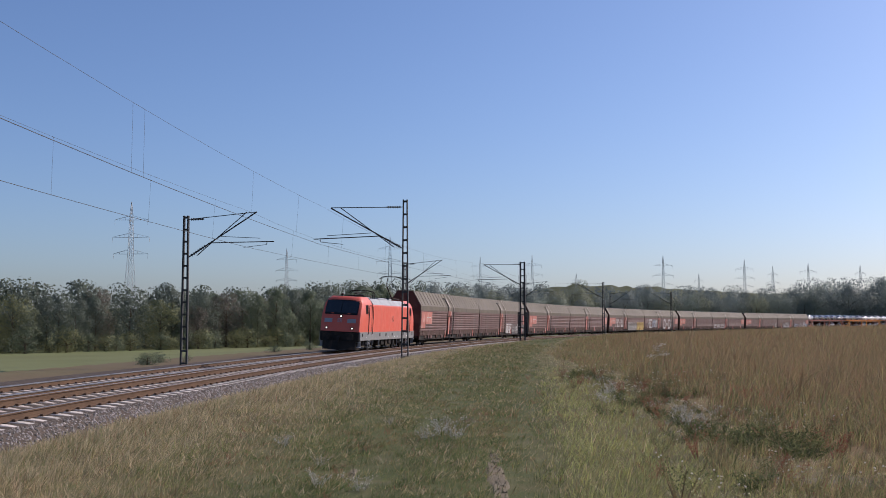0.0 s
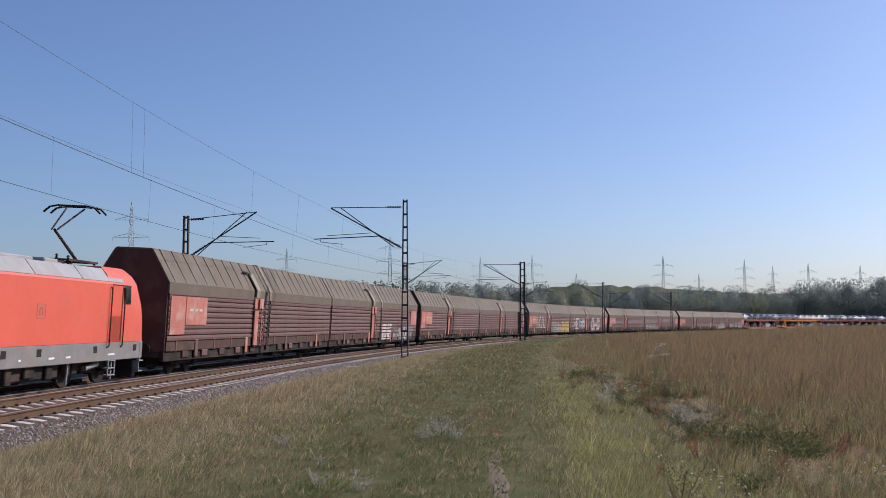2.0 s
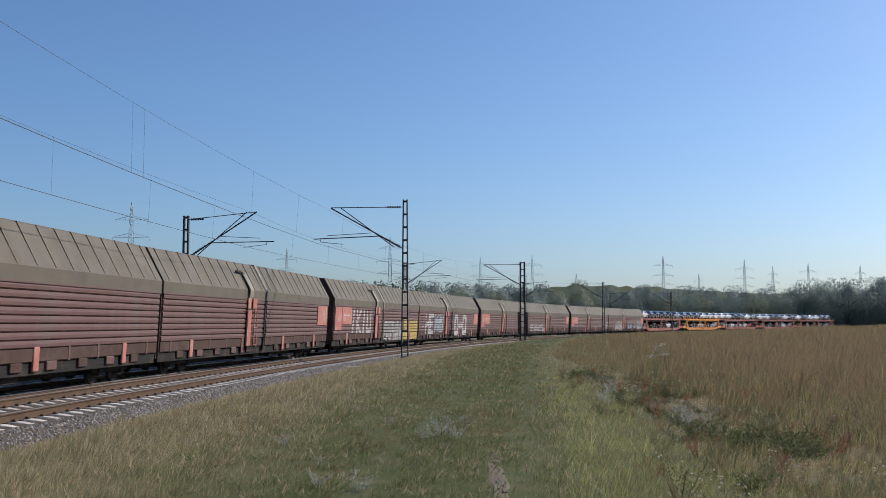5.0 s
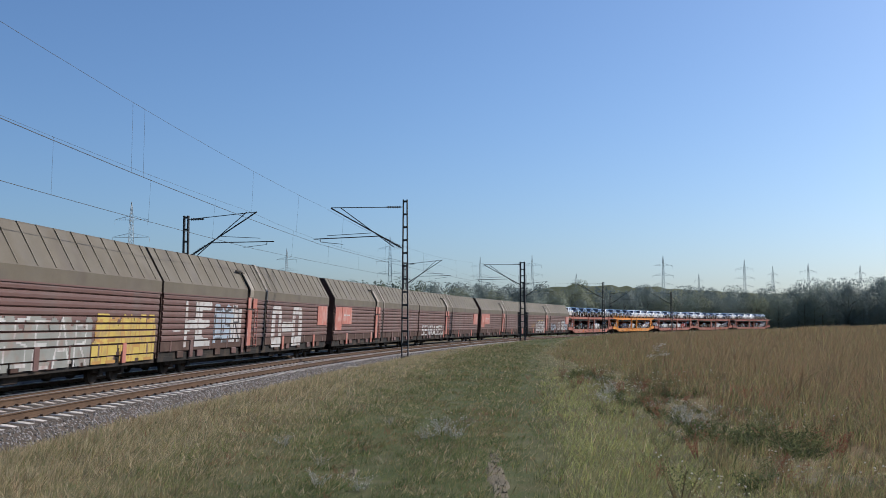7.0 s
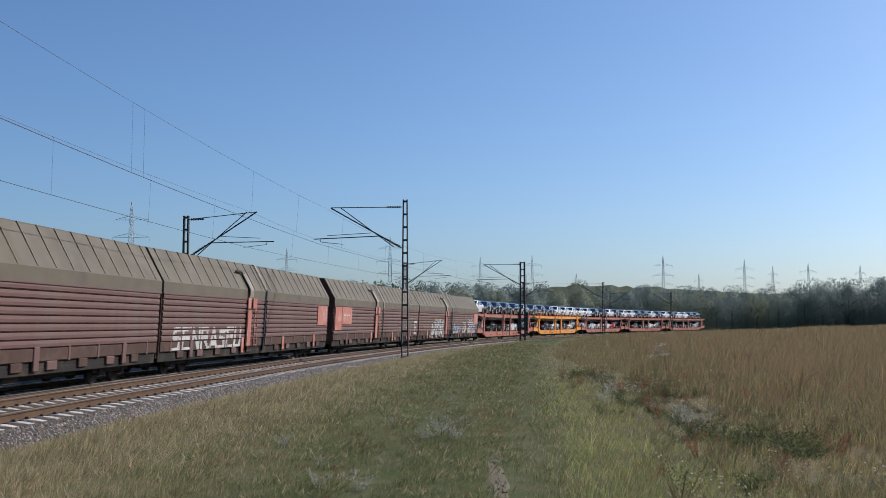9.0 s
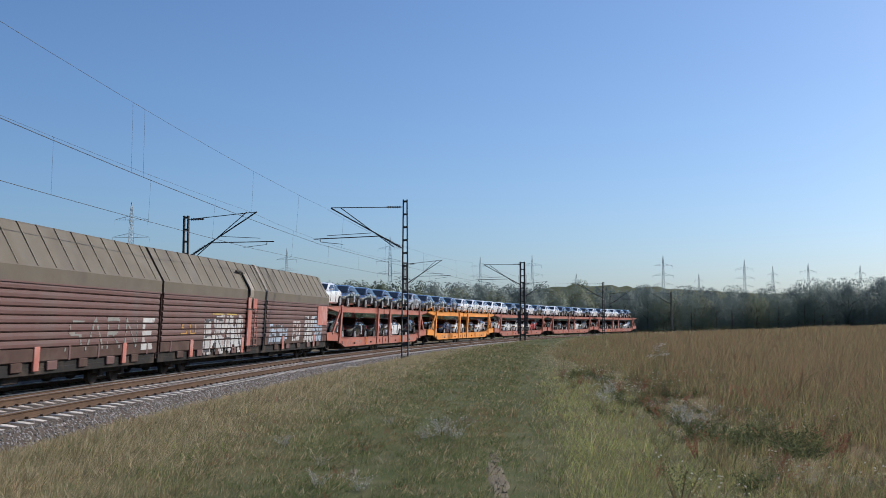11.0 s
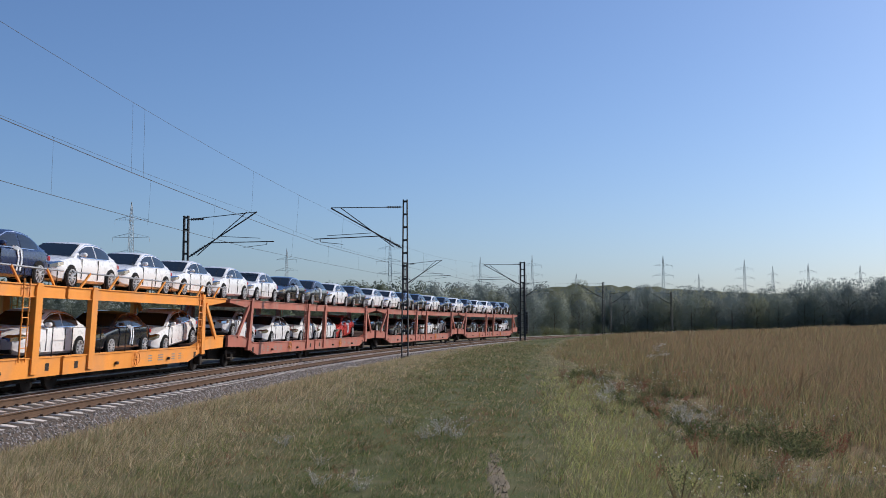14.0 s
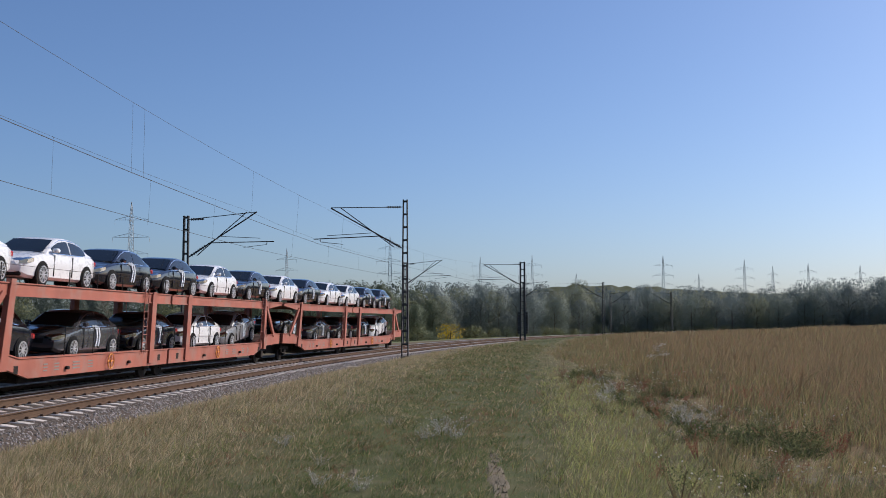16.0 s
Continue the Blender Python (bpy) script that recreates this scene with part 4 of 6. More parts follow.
    for i, (x, y, k) in enumerate(((6.05, 28, 1.0), (5.7, 29.5, 0.8), (7.6, 26, 0.9), (7.95, 26.3, 0.95), (8.3, 26.0, 0.8), (9.6, 25.5, 0.75), (10.6, 29, 0.8), (8.9, 22, 0.75))):
        m4 = pose(x, y, float(ground_z(x, y)[0]), 0, 0, i * 71)
        ob = dock if i == 0 else copy_thing(dock, m4)
        ob.matrix_world = m4 @ Matrix.Diagonal((k, k, k * 0.8, 1))
        tagged(ob, "withered brown dock plant with seed spikes in the field", "weed", "dock plants")
    grey = herb_clump(rng, 0.3, 0.3, 170, 0.03, "silver", "silver", 8)
    for i, (x, y, s) in enumerate(((0.0, 16.0, 1.1), (0.2, 15.4, 0.8), (-0.25, 15.7, 0.8), (-1.3, 10.9, 0.6), (-0.85, 10.8, 0.7), (-1.5, 12.8, 0.5), (-0.9, 17.6, 0.5), (-2.2, 14.5, 0.6), (4.3, 18.6, 1.0), (4.0, 17.2, 0.9), (3.4, 22.0, 0.9), (4.0, 25.0, 1.0), (4.5, 19.4, 0.9))):
        ob = grey if i == 0 else copy_thing(grey, pose(x, y, float(ground_z(x, y)[0]), 0, 0, i * 47))
        ob.matrix_world = pose(x, y, float(ground_z(x, y)[0]), 0, 0, i * 47) @ Matrix.Diagonal((s, s, s, 1))
        tagged(ob, "grey-white withered herb tuft in the turf", "weed", "grey tufts")
    for i in range(30):
        y = rng.uniform(15.5, 31)
        x = 4.35 + 0.02 * (y - 20) + rng.gauss(0.0, 0.5)
        k = rng.uniform(0.4, 0.8)
        m4 = pose(x, y, float(ground_z(x, y)[0]), 0, 0, i * 83)
        ob = copy_thing(grey, m4)
        ob.matrix_world = m4 @ Matrix.Diagonal((k, k, k, 1))
        tagged(ob, "pale withered herb at the edge of the field", "weed", "border weeds")
    # small tufts on the farm track and by the rails, joined
    names = ["green", "olive", "russet", "brown"]
    vs, fs, ms, c = [], [], [], 0
    shapes = []
    for k, pal in ((0, (3, 0)), (3, (0, 0)), (3, (0, 0)), (2, (3, 1)), (1, (2, 2))):
        for ob in kinds[k][0].children:
            n = 0 if ob.name.startswith("foliage") else -1
            if n == 0:
                me = ob.data
                co = np.empty(len(me.vertices) * 3)
                me.vertices.foreach_get("co", co)
                shapes.append((co.reshape(-1, 3), np.array([list(p.vertices) for p in me.polygons]), pal[1]))
    for i in range(170):
        y = 9 + 28 * rng.random() ** 1.4
        x = float(path_x(y)) + rng.uniform(-4.0, 1.6)
        v, f, m = rng.choice(shapes)
        s = rng.uniform(0.2, 0.5)
        vs.append(v * np.array([s, s, s * 0.8]) + np.array([x, y, float(ground_z(x, y)[0])]))
        fs.append(f + c)
        ms.append(np.full(len(f), m))
        c += len(v)
    me = raw("meadow_weeds", np.concatenate(vs), np.concatenate(fs), [GRASS[k] for k in names], np.concatenate(ms))
    tagged(new("meadow_weeds", me), "small dark leafy weeds in the meadow turf", "weeds", kind="stuff")


border_weeds()


def bare_soil():
    """Pale trodden earth with pebbles, where the turf is worn away."""
    def level(x, y):
        x0, y0 = math.floor(x * 2) / 2, math.floor(y * 2) / 2
        z = ground_z([x0, x0 + 0.5, x0, x0 + 0.5], [y0, y0, y0 + 0.5, y0 + 0.5])
        u, v = (x - x0) * 2, (y - y0) * 2
        return float((z[0] * (1 - u) + z[1] * u) * (1 - v) + (z[2] * (1 - u) + z[3] * u) * v)

    rng = random.Random(31)
    for cx, cy, a, b in BARE:
        m = Mesh()
        v, f = [], []
        jag = [rng.uniform(0.85, 1.35) for _ in range(28)]
        for j, r in enumerate((0.001, 0.4, 0.75, 1.0, 1.15)):
            for i in range(28):
                an, q = i * math.tau / 28, r * (1 + (jag[i] - 1) * r)
                x, y = cx + a * 1.15 * q * math.cos(an), cy + b * 1.15 * q * math.sin(an)
                v.append((x, y, level(x, y) + (0.006 if j < 3 else (-0.004 if j == 3 else -0.04))))
                if j < 4:
                    k = j * 28
                    f.append((k + i, k + 28 + i, k + 28 + (i + 1) % 28, k + (i + 1) % 28))
        m.add(v, f)
        for i in range(int(260 * a * b) + 12):
            an, q = rng.uniform(0, 6.283), math.sqrt(rng.random())
            x, y, s = cx + a * q * math.cos(an), cy + b * q * math.sin(an), rng.uniform(0.006, 0.022)
            z = level(x, y) + 0.01
            m.add([(x + s, y, z), (x, y + s * 0.8, z), (x - s, y, z), (x, y - s * 0.8, z), (x + s * 0.2, y, z + s)], [(0, 1, 4), (1, 2, 4), (2, 3, 4), (3, 0, 4)])
        thing = new("bare_soil")
        part("earth", m, EARTH, thing)
        tagged(thing, "pale bare trodden earth with small pebbles", "bare soil", "bare patches")


bare_soil()

RIDERS = []      # thing, place along the train, distance of pivots, pose on the vehicle


def strip(m, pts, w, d):
    for p, q in zip(pts, pts[1:]):
        m.bar(p, q, w, d)


def wheelset(parent, x, r, half=0.75):
    w = Mesh()
    for s in (-1, 1):
        w.disc((x, r), r, s * (half - 0.06), s * (half + 0.07), 22)
        w.disc((x, r), r * 0.35, s * (half + 0.07), s * (half + 0.16), 12)
    w.rod((x, -half, r), (x, half, r), 0.08, 8)
    part("wheelset", w, [UNDER], parent)


# ---- locomotive ----
def nose_x(z):
    return float(np.interp(z, [0.9, 1.43, 2.3, 2.7, 3.42, 3.7, 3.92], [8.78, 8.86, 8.74, 8.6, 8.2, 8.02, 7.72]))


def nose_w(z):
    return float(np.interp(z, [0.9, 2.3, 2.7, 3.42, 3.7, 3.92], [1.49, 1.49, 1.48, 1.42, 1.28, 1.06]))


def front_panel(m, y0, y1, z0, z1, out=0.02, n=5, back=0.02):
    """A panel lying on the curved front."""
    def at(y, z, o):
        w = nose_w(z) * 0.84
        return (nose_x(z) + float(np.interp(abs(y) / nose_w(z), [0, 0.4, 0.84, 0.95], [0.05, 0.03, -0.06, -0.16])) + o, y, z)
    zs = [z0 + (z1 - z0) * i / n for i in range(n + 1)]
    ys = [y0 + (y1 - y0) * i / 6 for i in range(7)]
    for o0 in (out,):
        vs = [at(y, z, o0) for z in zs for y in ys]
        fs = [(k * 7 + i, k * 7 + i + 1, (k + 1) * 7 + i + 1, (k + 1) * 7 + i) for k in range(n) for i in range(6)]
        m.add(vs, fs)
    b = [at(ys[0], zs[0], -back), at(ys[-1], zs[0], -back), at(ys[-1], zs[-1], -back), at(ys[0], zs[-1], -back)]
    f = [at(ys[0], zs[0], out), at(ys[-1], zs[0], out), at(ys[-1], zs[-1], out), at(ys[0], zs[-1], out)]
    m.add(b + f, [(0, 1, 5, 4), (1, 2, 6, 5), (2, 3, 7, 6), (3, 0, 4, 7)])


def locomotive():
    t = new("locomotive")
    body = Mesh()
    body.prism([(-1.49, 1.43), (1.49, 1.43), (1.49, 3.36), (1.46, 3.43), (-1.46, 3.43), (-1.49, 3.36)], -6.6, 5.6)
    part("body", body, RED, t)
    for sgn, nm in ((1, "front_cab"), (-1, "rear_cab")):
        c = Mesh()
        rings = []
        for z in (1.43, 1.9, 2.3, 2.7, 3.05, 3.42, 3.7, 3.86, 3.93):
            w, f = nose_w(z), nose_x(min(z, 3.92)) - (0.12 if z > 3.9 else 0)
            rings.append([(sgn * x, y, z) for x, y in ((5.55, -w), (f - 0.5, -w), (f - 0.16, -w * 0.95), (f - 0.06, -w * 0.84), (f + 0.03, -w * 0.4), (f + 0.05, 0), (f + 0.03, w * 0.4),
                                                       (f - 0.06, w * 0.84), (f - 0.16, w * 0.95), (f - 0.5, w), (5.55, w))])
        c.loft(rings)
        cab = part(nm, c, RED, t, smooth=35)
        if sgn > 0:
            g = Mesh()
            front_panel(g, -1.16, -0.02, 2.74, 3.6, 0.03)
            front_panel(g, 0.02, 1.16, 2.74, 3.6, 0.03)
            part("windscreen", g, GLASS, cab, "dark tinted windscreen")
            g = Mesh()
            front_panel(g, -1.2, 1.2, 2.62, 3.66, 0.015)
            part("windscreen_frame", g, TYRE, cab)
            for y0, y1 in ((-1.14, -0.55), (0.55, 1.14)):
                g = Mesh()
                front_panel(g, y0, y1, 2.05, 2.33, 0.02, 2)
                part("marker_panel", g, ROOFGREY, cab, "pale grey rectangular panel")
            g = Mesh()
            for y0, y1, z0, z1 in ((-0.16, 0.16, 2.08, 2.11), (-0.16, 0.16, 2.31, 2.34), (-0.16, -0.13, 2.11, 2.31), (0.13, 0.16, 2.11, 2.31), (-0.09, -0.05, 2.14, 2.28), (0.03, 0.07, 2.14, 2.28)):
                front_panel(g, y0, y1, z0, z1, 0.014, 1)
            part("emblem", g, ROOFGREY, cab, "pale square emblem")
            for y, z, r in ((-0.93, 1.66, 0.08), (0.93, 1.66, 0.08), (0.06, 2.5, 0.08)):
                g = Mesh()
                x = nose_x(z) + 0.05 - 0.11 * abs(y) / 1.25
                g.rod((x - 0.05, y, z), (x + 0.05, y, z), r + 0.035, 14)
                lamp = part("headlight", g, UNDER, cab)
                g = Mesh()
                g.rod((x + 0.045, y, z), (x + 0.062, y, z), r * 0.66, 14)
                part("lens", g, LAMP, lamp, "lit warm headlight lens")
                if abs(y) > 0.5:
                    g = Mesh()
                    g.rod((x - 0.05, y * 0.78, z - 0.01), (x + 0.03, y * 0.78, z - 0.01), 0.075, 12)
                    part("tail_light", g, GLASS, cab)
            g = Mesh()
            g.rod((7.4, -0.3, 3.93), (7.4, -0.3, 4.05), 0.05, 8)
            g.rod((7.32, -0.3, 4.07), (7.6, -0.3, 4.07), 0.07, 10)
            part("horn", g, UNDER, cab)
        # side window and door
        for side in (-1, 1):
            g = Mesh()
            a, b = sorted((sgn * 6.72, sgn * 7.28))
            y0 = side * 1.49
            g.add([(a, y0 - side * 0.02, 2.72), (b, y0 - side * 0.02, 2.72), (b, side * 1.445, 3.36), (a, side * 1.445, 3.36),
                   (a, y0 + side * 0.012, 2.72), (b, y0 + side * 0.012, 2.72), (b, side * 1.455 + side * 0.012, 3.36), (a, side * 1.455 + side * 0.012, 3.36)],
                  [(4, 5, 6, 7), (0, 1, 5, 4), (1, 2, 6, 5), (2, 3, 7, 6), (3, 0, 4, 7), (0, 3, 2, 1)])
            part("cab_window", g, GLASS, cab, "dark cab side window")
            d = Mesh()
            for x in (5.66, 6.52):
                d.box(sgn * x - 0.016, sgn * x + 0.016, y0, y0 + side * 0.008, 1.5, 3.36)
            d.box(min(sgn * 5.66, sgn * 6.52), max(sgn * 5.66, sgn * 6.52), y0, y0 + side * 0.008, 3.33, 3.36)
            door = part("cab_door", d, UNDER, cab, "cab door with dark seams")
            for x in (5.52, 6.62):
                d = Mesh()
                strip(d, [(sgn * x, y0, 1.25), (sgn * x, y0 + side * 0.06, 1.32), (sgn * x, y0 + side * 0.06, 3.2), (sgn * x, y0, 3.27)], 0.035, 0.035)
                part("handrail", d, UNDER, door, "long dark handrail")
            d = Mesh()
            for z in (0.32, 0.55, 0.8, 1.05):
                d.box(sgn * 6.05 - 0.28, sgn * 6.05 + 0.28, side * 1.28, side * 1.47, z, z + 0.03)
            for x in (-0.27, 0.27):
                d.box(sgn * 6.05 + x - 0.02, sgn * 6.05 + x + 0.02, side * 1.42, side * 1.46, 0.3, 1.1)
            part("cab_step", d, ROOFGREY, t, "metal steps below the cab door")
        # buffer beam, plough and buffers
        g = Mesh()
        g.box(sgn * 8.15, sgn * 8.75, -1.42, 1.42, 0.75, 1.43, 0.05)
        part("buffer_beam", g, UNDER, t)
        g = Mesh()
        g.loft([[(sgn * x, y, z) for x, y in ((8.2, -1.3), (8.75, -1.2), (9.0, 0), (8.75, 1.2), (8.2, 1.3))] for z in (0.16, 0.78)])
        part("snow_plough", g, UNDER, t, "black snow plough")
        for y in (-0.875, 0.875):
            g = Mesh()
            g.rod((sgn * 8.7, y, 1.05), (sgn * 9.15, y, 1.05), 0.11, 12)
            g.rod((sgn * 9.1, y, 1.05), (sgn * 9.16, y, 1.05), 0.26, 18)
            part("buffer", g, UNDER, t)
        g = Mesh()
        strip(g, [(sgn * 8.7, 0, 1.05), (sgn * 9.05, 0, 1.0), (sgn * 9.1, 0, 0.7)], 0.12, 0.08)
        part("coupling_hook", g, UNDER, t)
        for y in (-1.38, 1.38):
            g = Mesh()
            for z in (0.35, 0.72):
                g.box(sgn * 8.35, sgn * 8.72, y - 0.12, y + 0.12, z, z + 0.035)
            g.box(sgn * 8.35, sgn * 8.38, y - 0.12, y + 0.12, 0.35, 1.4)
            part("shunter_step", g, ROOFGREY, t)
    # grey skirt with small hatches
    for side in (-1, 1):
        g = Mesh()
        g.box(-8.62, 8.62, side * 1.4, side * 1.487, 0.82, 1.43, 0.02)
        sk = part("skirt", g, GREY, t, "grey side skirt")
        for x in (8.0, 3.1, 1.2, -0.8, -4.6, -7.9):
            g = Mesh()
            g.box(x - 0.14, x + 0.14, side * 1.48, side * 1.496, 1.1, 1.32, 0.01)
            part("hatch", g, UNDER, sk, "dark square hatch")
        for x, w in ((-5.9, 0.55), (-1.6, 0.35), (-2.7, 0.3), (0.3, 0.12), (7.0, 0.12)):
            g = Mesh()
            g.box(x - w / 2, x + w / 2, side * 1.486, side * 1.492, 1.0, 1.06)
            part("lettering_bar", g, CARS["white"], sk, "small pale lettering bar")
        # square emblem on the side
        g = Mesh()
        for x0, x1, z0, z1 in ((-0.26, 0.26, 2.18, 2.22), (-0.26, 0.26, 2.58, 2.62), (-0.26, -0.22, 2.22, 2.58), (0.22, 0.26, 2.22, 2.58), (-0.13, -0.07, 2.28, 2.52), (0.04, 0.1, 2.28, 2.52), (-0.07, -0.01, 2.28, 2.32), (-0.07, -0.01, 2.48, 2.52)):
            g.box(-0.75 + x0, -0.75 + x1, side * 1.488, side * 1.496, z0, z1)
        part("emblem", g, PATCH, t, "faded pale square emblem")
        # sloping roof panels
        for i, (x0, x1) in enumerate(((5.3, 2.6), (2.55, -0.3), (-0.35, -3.4), (-3.45, -6.7))):
            g = Mesh()
            g.prism([(side * 1.455, 3.44), (side * 1.1, 3.86), (side * 1.02, 3.86), (side * 1.3, 3.44)], x1, x0)
            part("roof_panel", g, ROOFGREY, t, "light grey sloping roof panel")
    g = Mesh()
    g.box(-6.6, 5.5, -1.08, 1.08, 3.42, 3.85, 0.02)
    part("roof_deck", g, ROOFGREY, t)
    for x0, x1, h in ((3.6, 4.6, 0.12), (-1.6, 1.0, 0.14), (-3.2, -2.3, 0.16)):
        g = Mesh()
        g.box(x0, x1, -0.7, 0.7, 3.85, 3.85 + h, 0.04)
        part("roof_box", g, ROOFGREY, t)
    for x in (-4.4, -3.6, 1.4, 1.9):
        g = Mesh()
        insulator(g, (x, 0.45, 3.85), (x, 0.45, 4.2), 5, 0.07)
        part("roof_insulator", g, UNDER, t)
    # pantographs
    def pantograph(x, up, sgn):
        g = Mesh()
        for y in (-0.55, 0.55):
            g.bar((x - 1.1, y, 4.05), (x + 1.1, y, 4.05), 0.07, 0.07)
            for xx in (-0.9, 0.9):
                insulator(g, (x + xx, y, 3.85), (x + xx, y, 4.04), 3, 0.07)
        for xx in (-1.0, 1.0):
            g.bar((x + xx, -0.55, 4.05), (x + xx, 0.55, 4.05), 0.07, 0.07)
        p = part("pantograph", g, UNDER, t, "raised pantograph" if up else "lowered pantograph")
        foot, elbow, head = (Vector((x - sgn * 0.7, 0, 4.1)), Vector((x + sgn * 1.05, 0, 5.0)), Vector((x - sgn * 0.35, 0, 5.82))) if up else \
            (Vector((x - sgn * 0.7, 0, 4.1)), Vector((x + sgn * 1.35, 0, 4.22)), Vector((x - sgn * 0.5, 0, 4.38)))
        g = Mesh()
        g.rod(foot, elbow, 0.055, 8, 0.045)
        part("lower_arm", g, UNDER, p)
        g = Mesh()
        for y in (-0.32, 0.32):
            g.rod(elbow + Vector((0, y * 0.3, 0)), head + Vector((0, y, 0)), 0.03, 6)
        part("upper_arm", g, UNDER, p)
        g = Mesh()
        for xx in (-0.25, 0.25):
            strip(g, [head + Vector((xx, y, z)) for y, z in ((-0.98, -0.16), (-0.78, 0.02), (-0.5, 0.08), (0.5, 0.08), (0.78, 0.02), (0.98, -0.16))], 0.06, 0.05)
        for y in (-0.45, 0.45):
            g.bar(head + Vector((-0.25, y, 0.05)), head + Vector((0.25, y, 0.05)), 0.04, 0.04)
        part("collector_head", g, UNDER, p)
    pantograph(3.9, False, 1)
    pantograph(-5.3, True, 1)
    # running gear
    for x in (-5.2, 5.2):
        g = Mesh()
        for y in (-1.02, 1.02):
            g.box(x - 1.9, x + 1.9, y - 0.09, y + 0.09, 0.55, 0.85, 0.03)
            for xx in (-1.3, 1.3):
                g.box(x + xx - 0.22, x + xx + 0.22, y - 0.14, y + 0.14, 0.42, 0.8, 0.05)
                g.rod((x + xx * 0.55, y, 0.55), (x + xx * 0.55, y, 1.0), 0.13, 10)
        g.box(x - 0.6, x + 0.6, -1.0, 1.0, 0.4, 0.95, 0.05)
        bog = part("bogie", g, UNDER, t)
        for xx in (-1.3, 1.3):
            wheelset(bog, x + xx, 0.6)
        for y in (-1.22, 1.22):
            g = Mesh()
            g.rod((x - 0.2, y, 0.72), (x + 0.75, y, 0.6), 0.09, 8)
            part("damper", g, GREY, bog)
    g = Mesh()
    g.box(-2.6, 2.6, -1.25, 1.25, 0.38, 0.98, 0.06)
    part("transformer_case", g, UNDER, t)
    for x, w, h in ((1.9, 0.5, 0.45), (0.6, 0.35, 0.55), (-0.6, 0.6, 0.4), (-1.8, 0.4, 0.5), (3.0, 0.25, 0.4), (-3.0, 0.3, 0.45)):
        g = Mesh()
        g.box(x - w / 2, x + w / 2, 1.2, 1.36, 0.88 - h, 0.88, 0.03)
        part("equipment_box", g, UNDER, t)
    for x in (4.9, 2.9, -2.9, -6.2):
        g = Mesh()
        g.bar((x, 1.38, 0.85), (x + 0.05, 1.38, 0.2), 0.05, 0.04)
        part("sand_pipe", g, ROOFGREY, t)
    tagged(t, "red electric locomotive with grey skirt and lit headlights", "locomotive")
    RIDERS.append((t, 35.4, 10.44, pose(0, 0, 0)))


locomotive()


# ---- closed car-carrying wagons ----
HALF = 25.85


def plank_mesh(length):
    m = Mesh()
    h = 0.232
    m.prism([(0, 0.004), (0.02, 0.0), (0.045, 0.03), (0.05, h * 0.5), (0.045, h - 0.05), (0.02, h - 0.02), (0, h - 0.024)], -length / 2, length / 2)
    return m.data("plank", [BROWN])


PLANK = plank_mesh(12.6)
SEAM = material("seam_beige", (0.27, 0.23, 0.185), 0.75, scale=1.5, stain=(0.14, 0.11, 0.085), stain_amt=0.7)
RIBBING = material("roof_ribbing", (0.15, 0.12, 0.08), 0.75, scale=1, stain=(0.09, 0.07, 0.05), stain_amt=0.6)
RIB = Mesh()
RIB.bar((0, 1.5, 3.67), (0, 0.77, 4.9), 0.05, 0.05)
RIB = RIB.data("roof_rib", [RIBBING])
RIB_FAR = Mesh()
RIB_FAR.bar((0, -1.5, 3.67), (0, -0.77, 4.9), 0.05, 0.05)
RIB_FAR = RIB_FAR.data("roof_rib", [RIBBING])
PAINT = {"dark": material("paint_dark", (0.05, 0.045, 0.05), 0.6, scale=1.2),
         "white": material("paint_white", (0.53, 0.51, 0.49), 0.6, scale=1.2, dark=0.7, stain=(0.24, 0.15, 0.13), stain_amt=0.9, stain_scale=2),
         "grey": material("paint_grey", (0.25, 0.25, 0.225), 0.6, scale=1.2, dark=0.7, stain=(0.22, 0.15, 0.12), stain_amt=0.7, stain_scale=2),
         "orange": material("paint_orange", (0.42, 0.22, 0.05), 0.6, scale=1.2),
         "yellow": material("paint_yellow", (0.5, 0.36, 0.07), 0.6, scale=1.2, dark=0.8, stain=(0.24, 0.15, 0.08), stain_amt=0.9, stain_scale=2),
         "blue": material("paint_blue", (0.34, 0.41, 0.49), 0.6, scale=1.2, dark=0.75, stain=(0.3, 0.25, 0.25), stain_amt=0.6, stain_scale=2),
         "violet": material("paint_violet", (0.25, 0.22, 0.3), 0.6, scale=1.2, dark=0.75, stain=(0.2, 0.14, 0.12), stain_amt=0.6, stain_scale=2)}


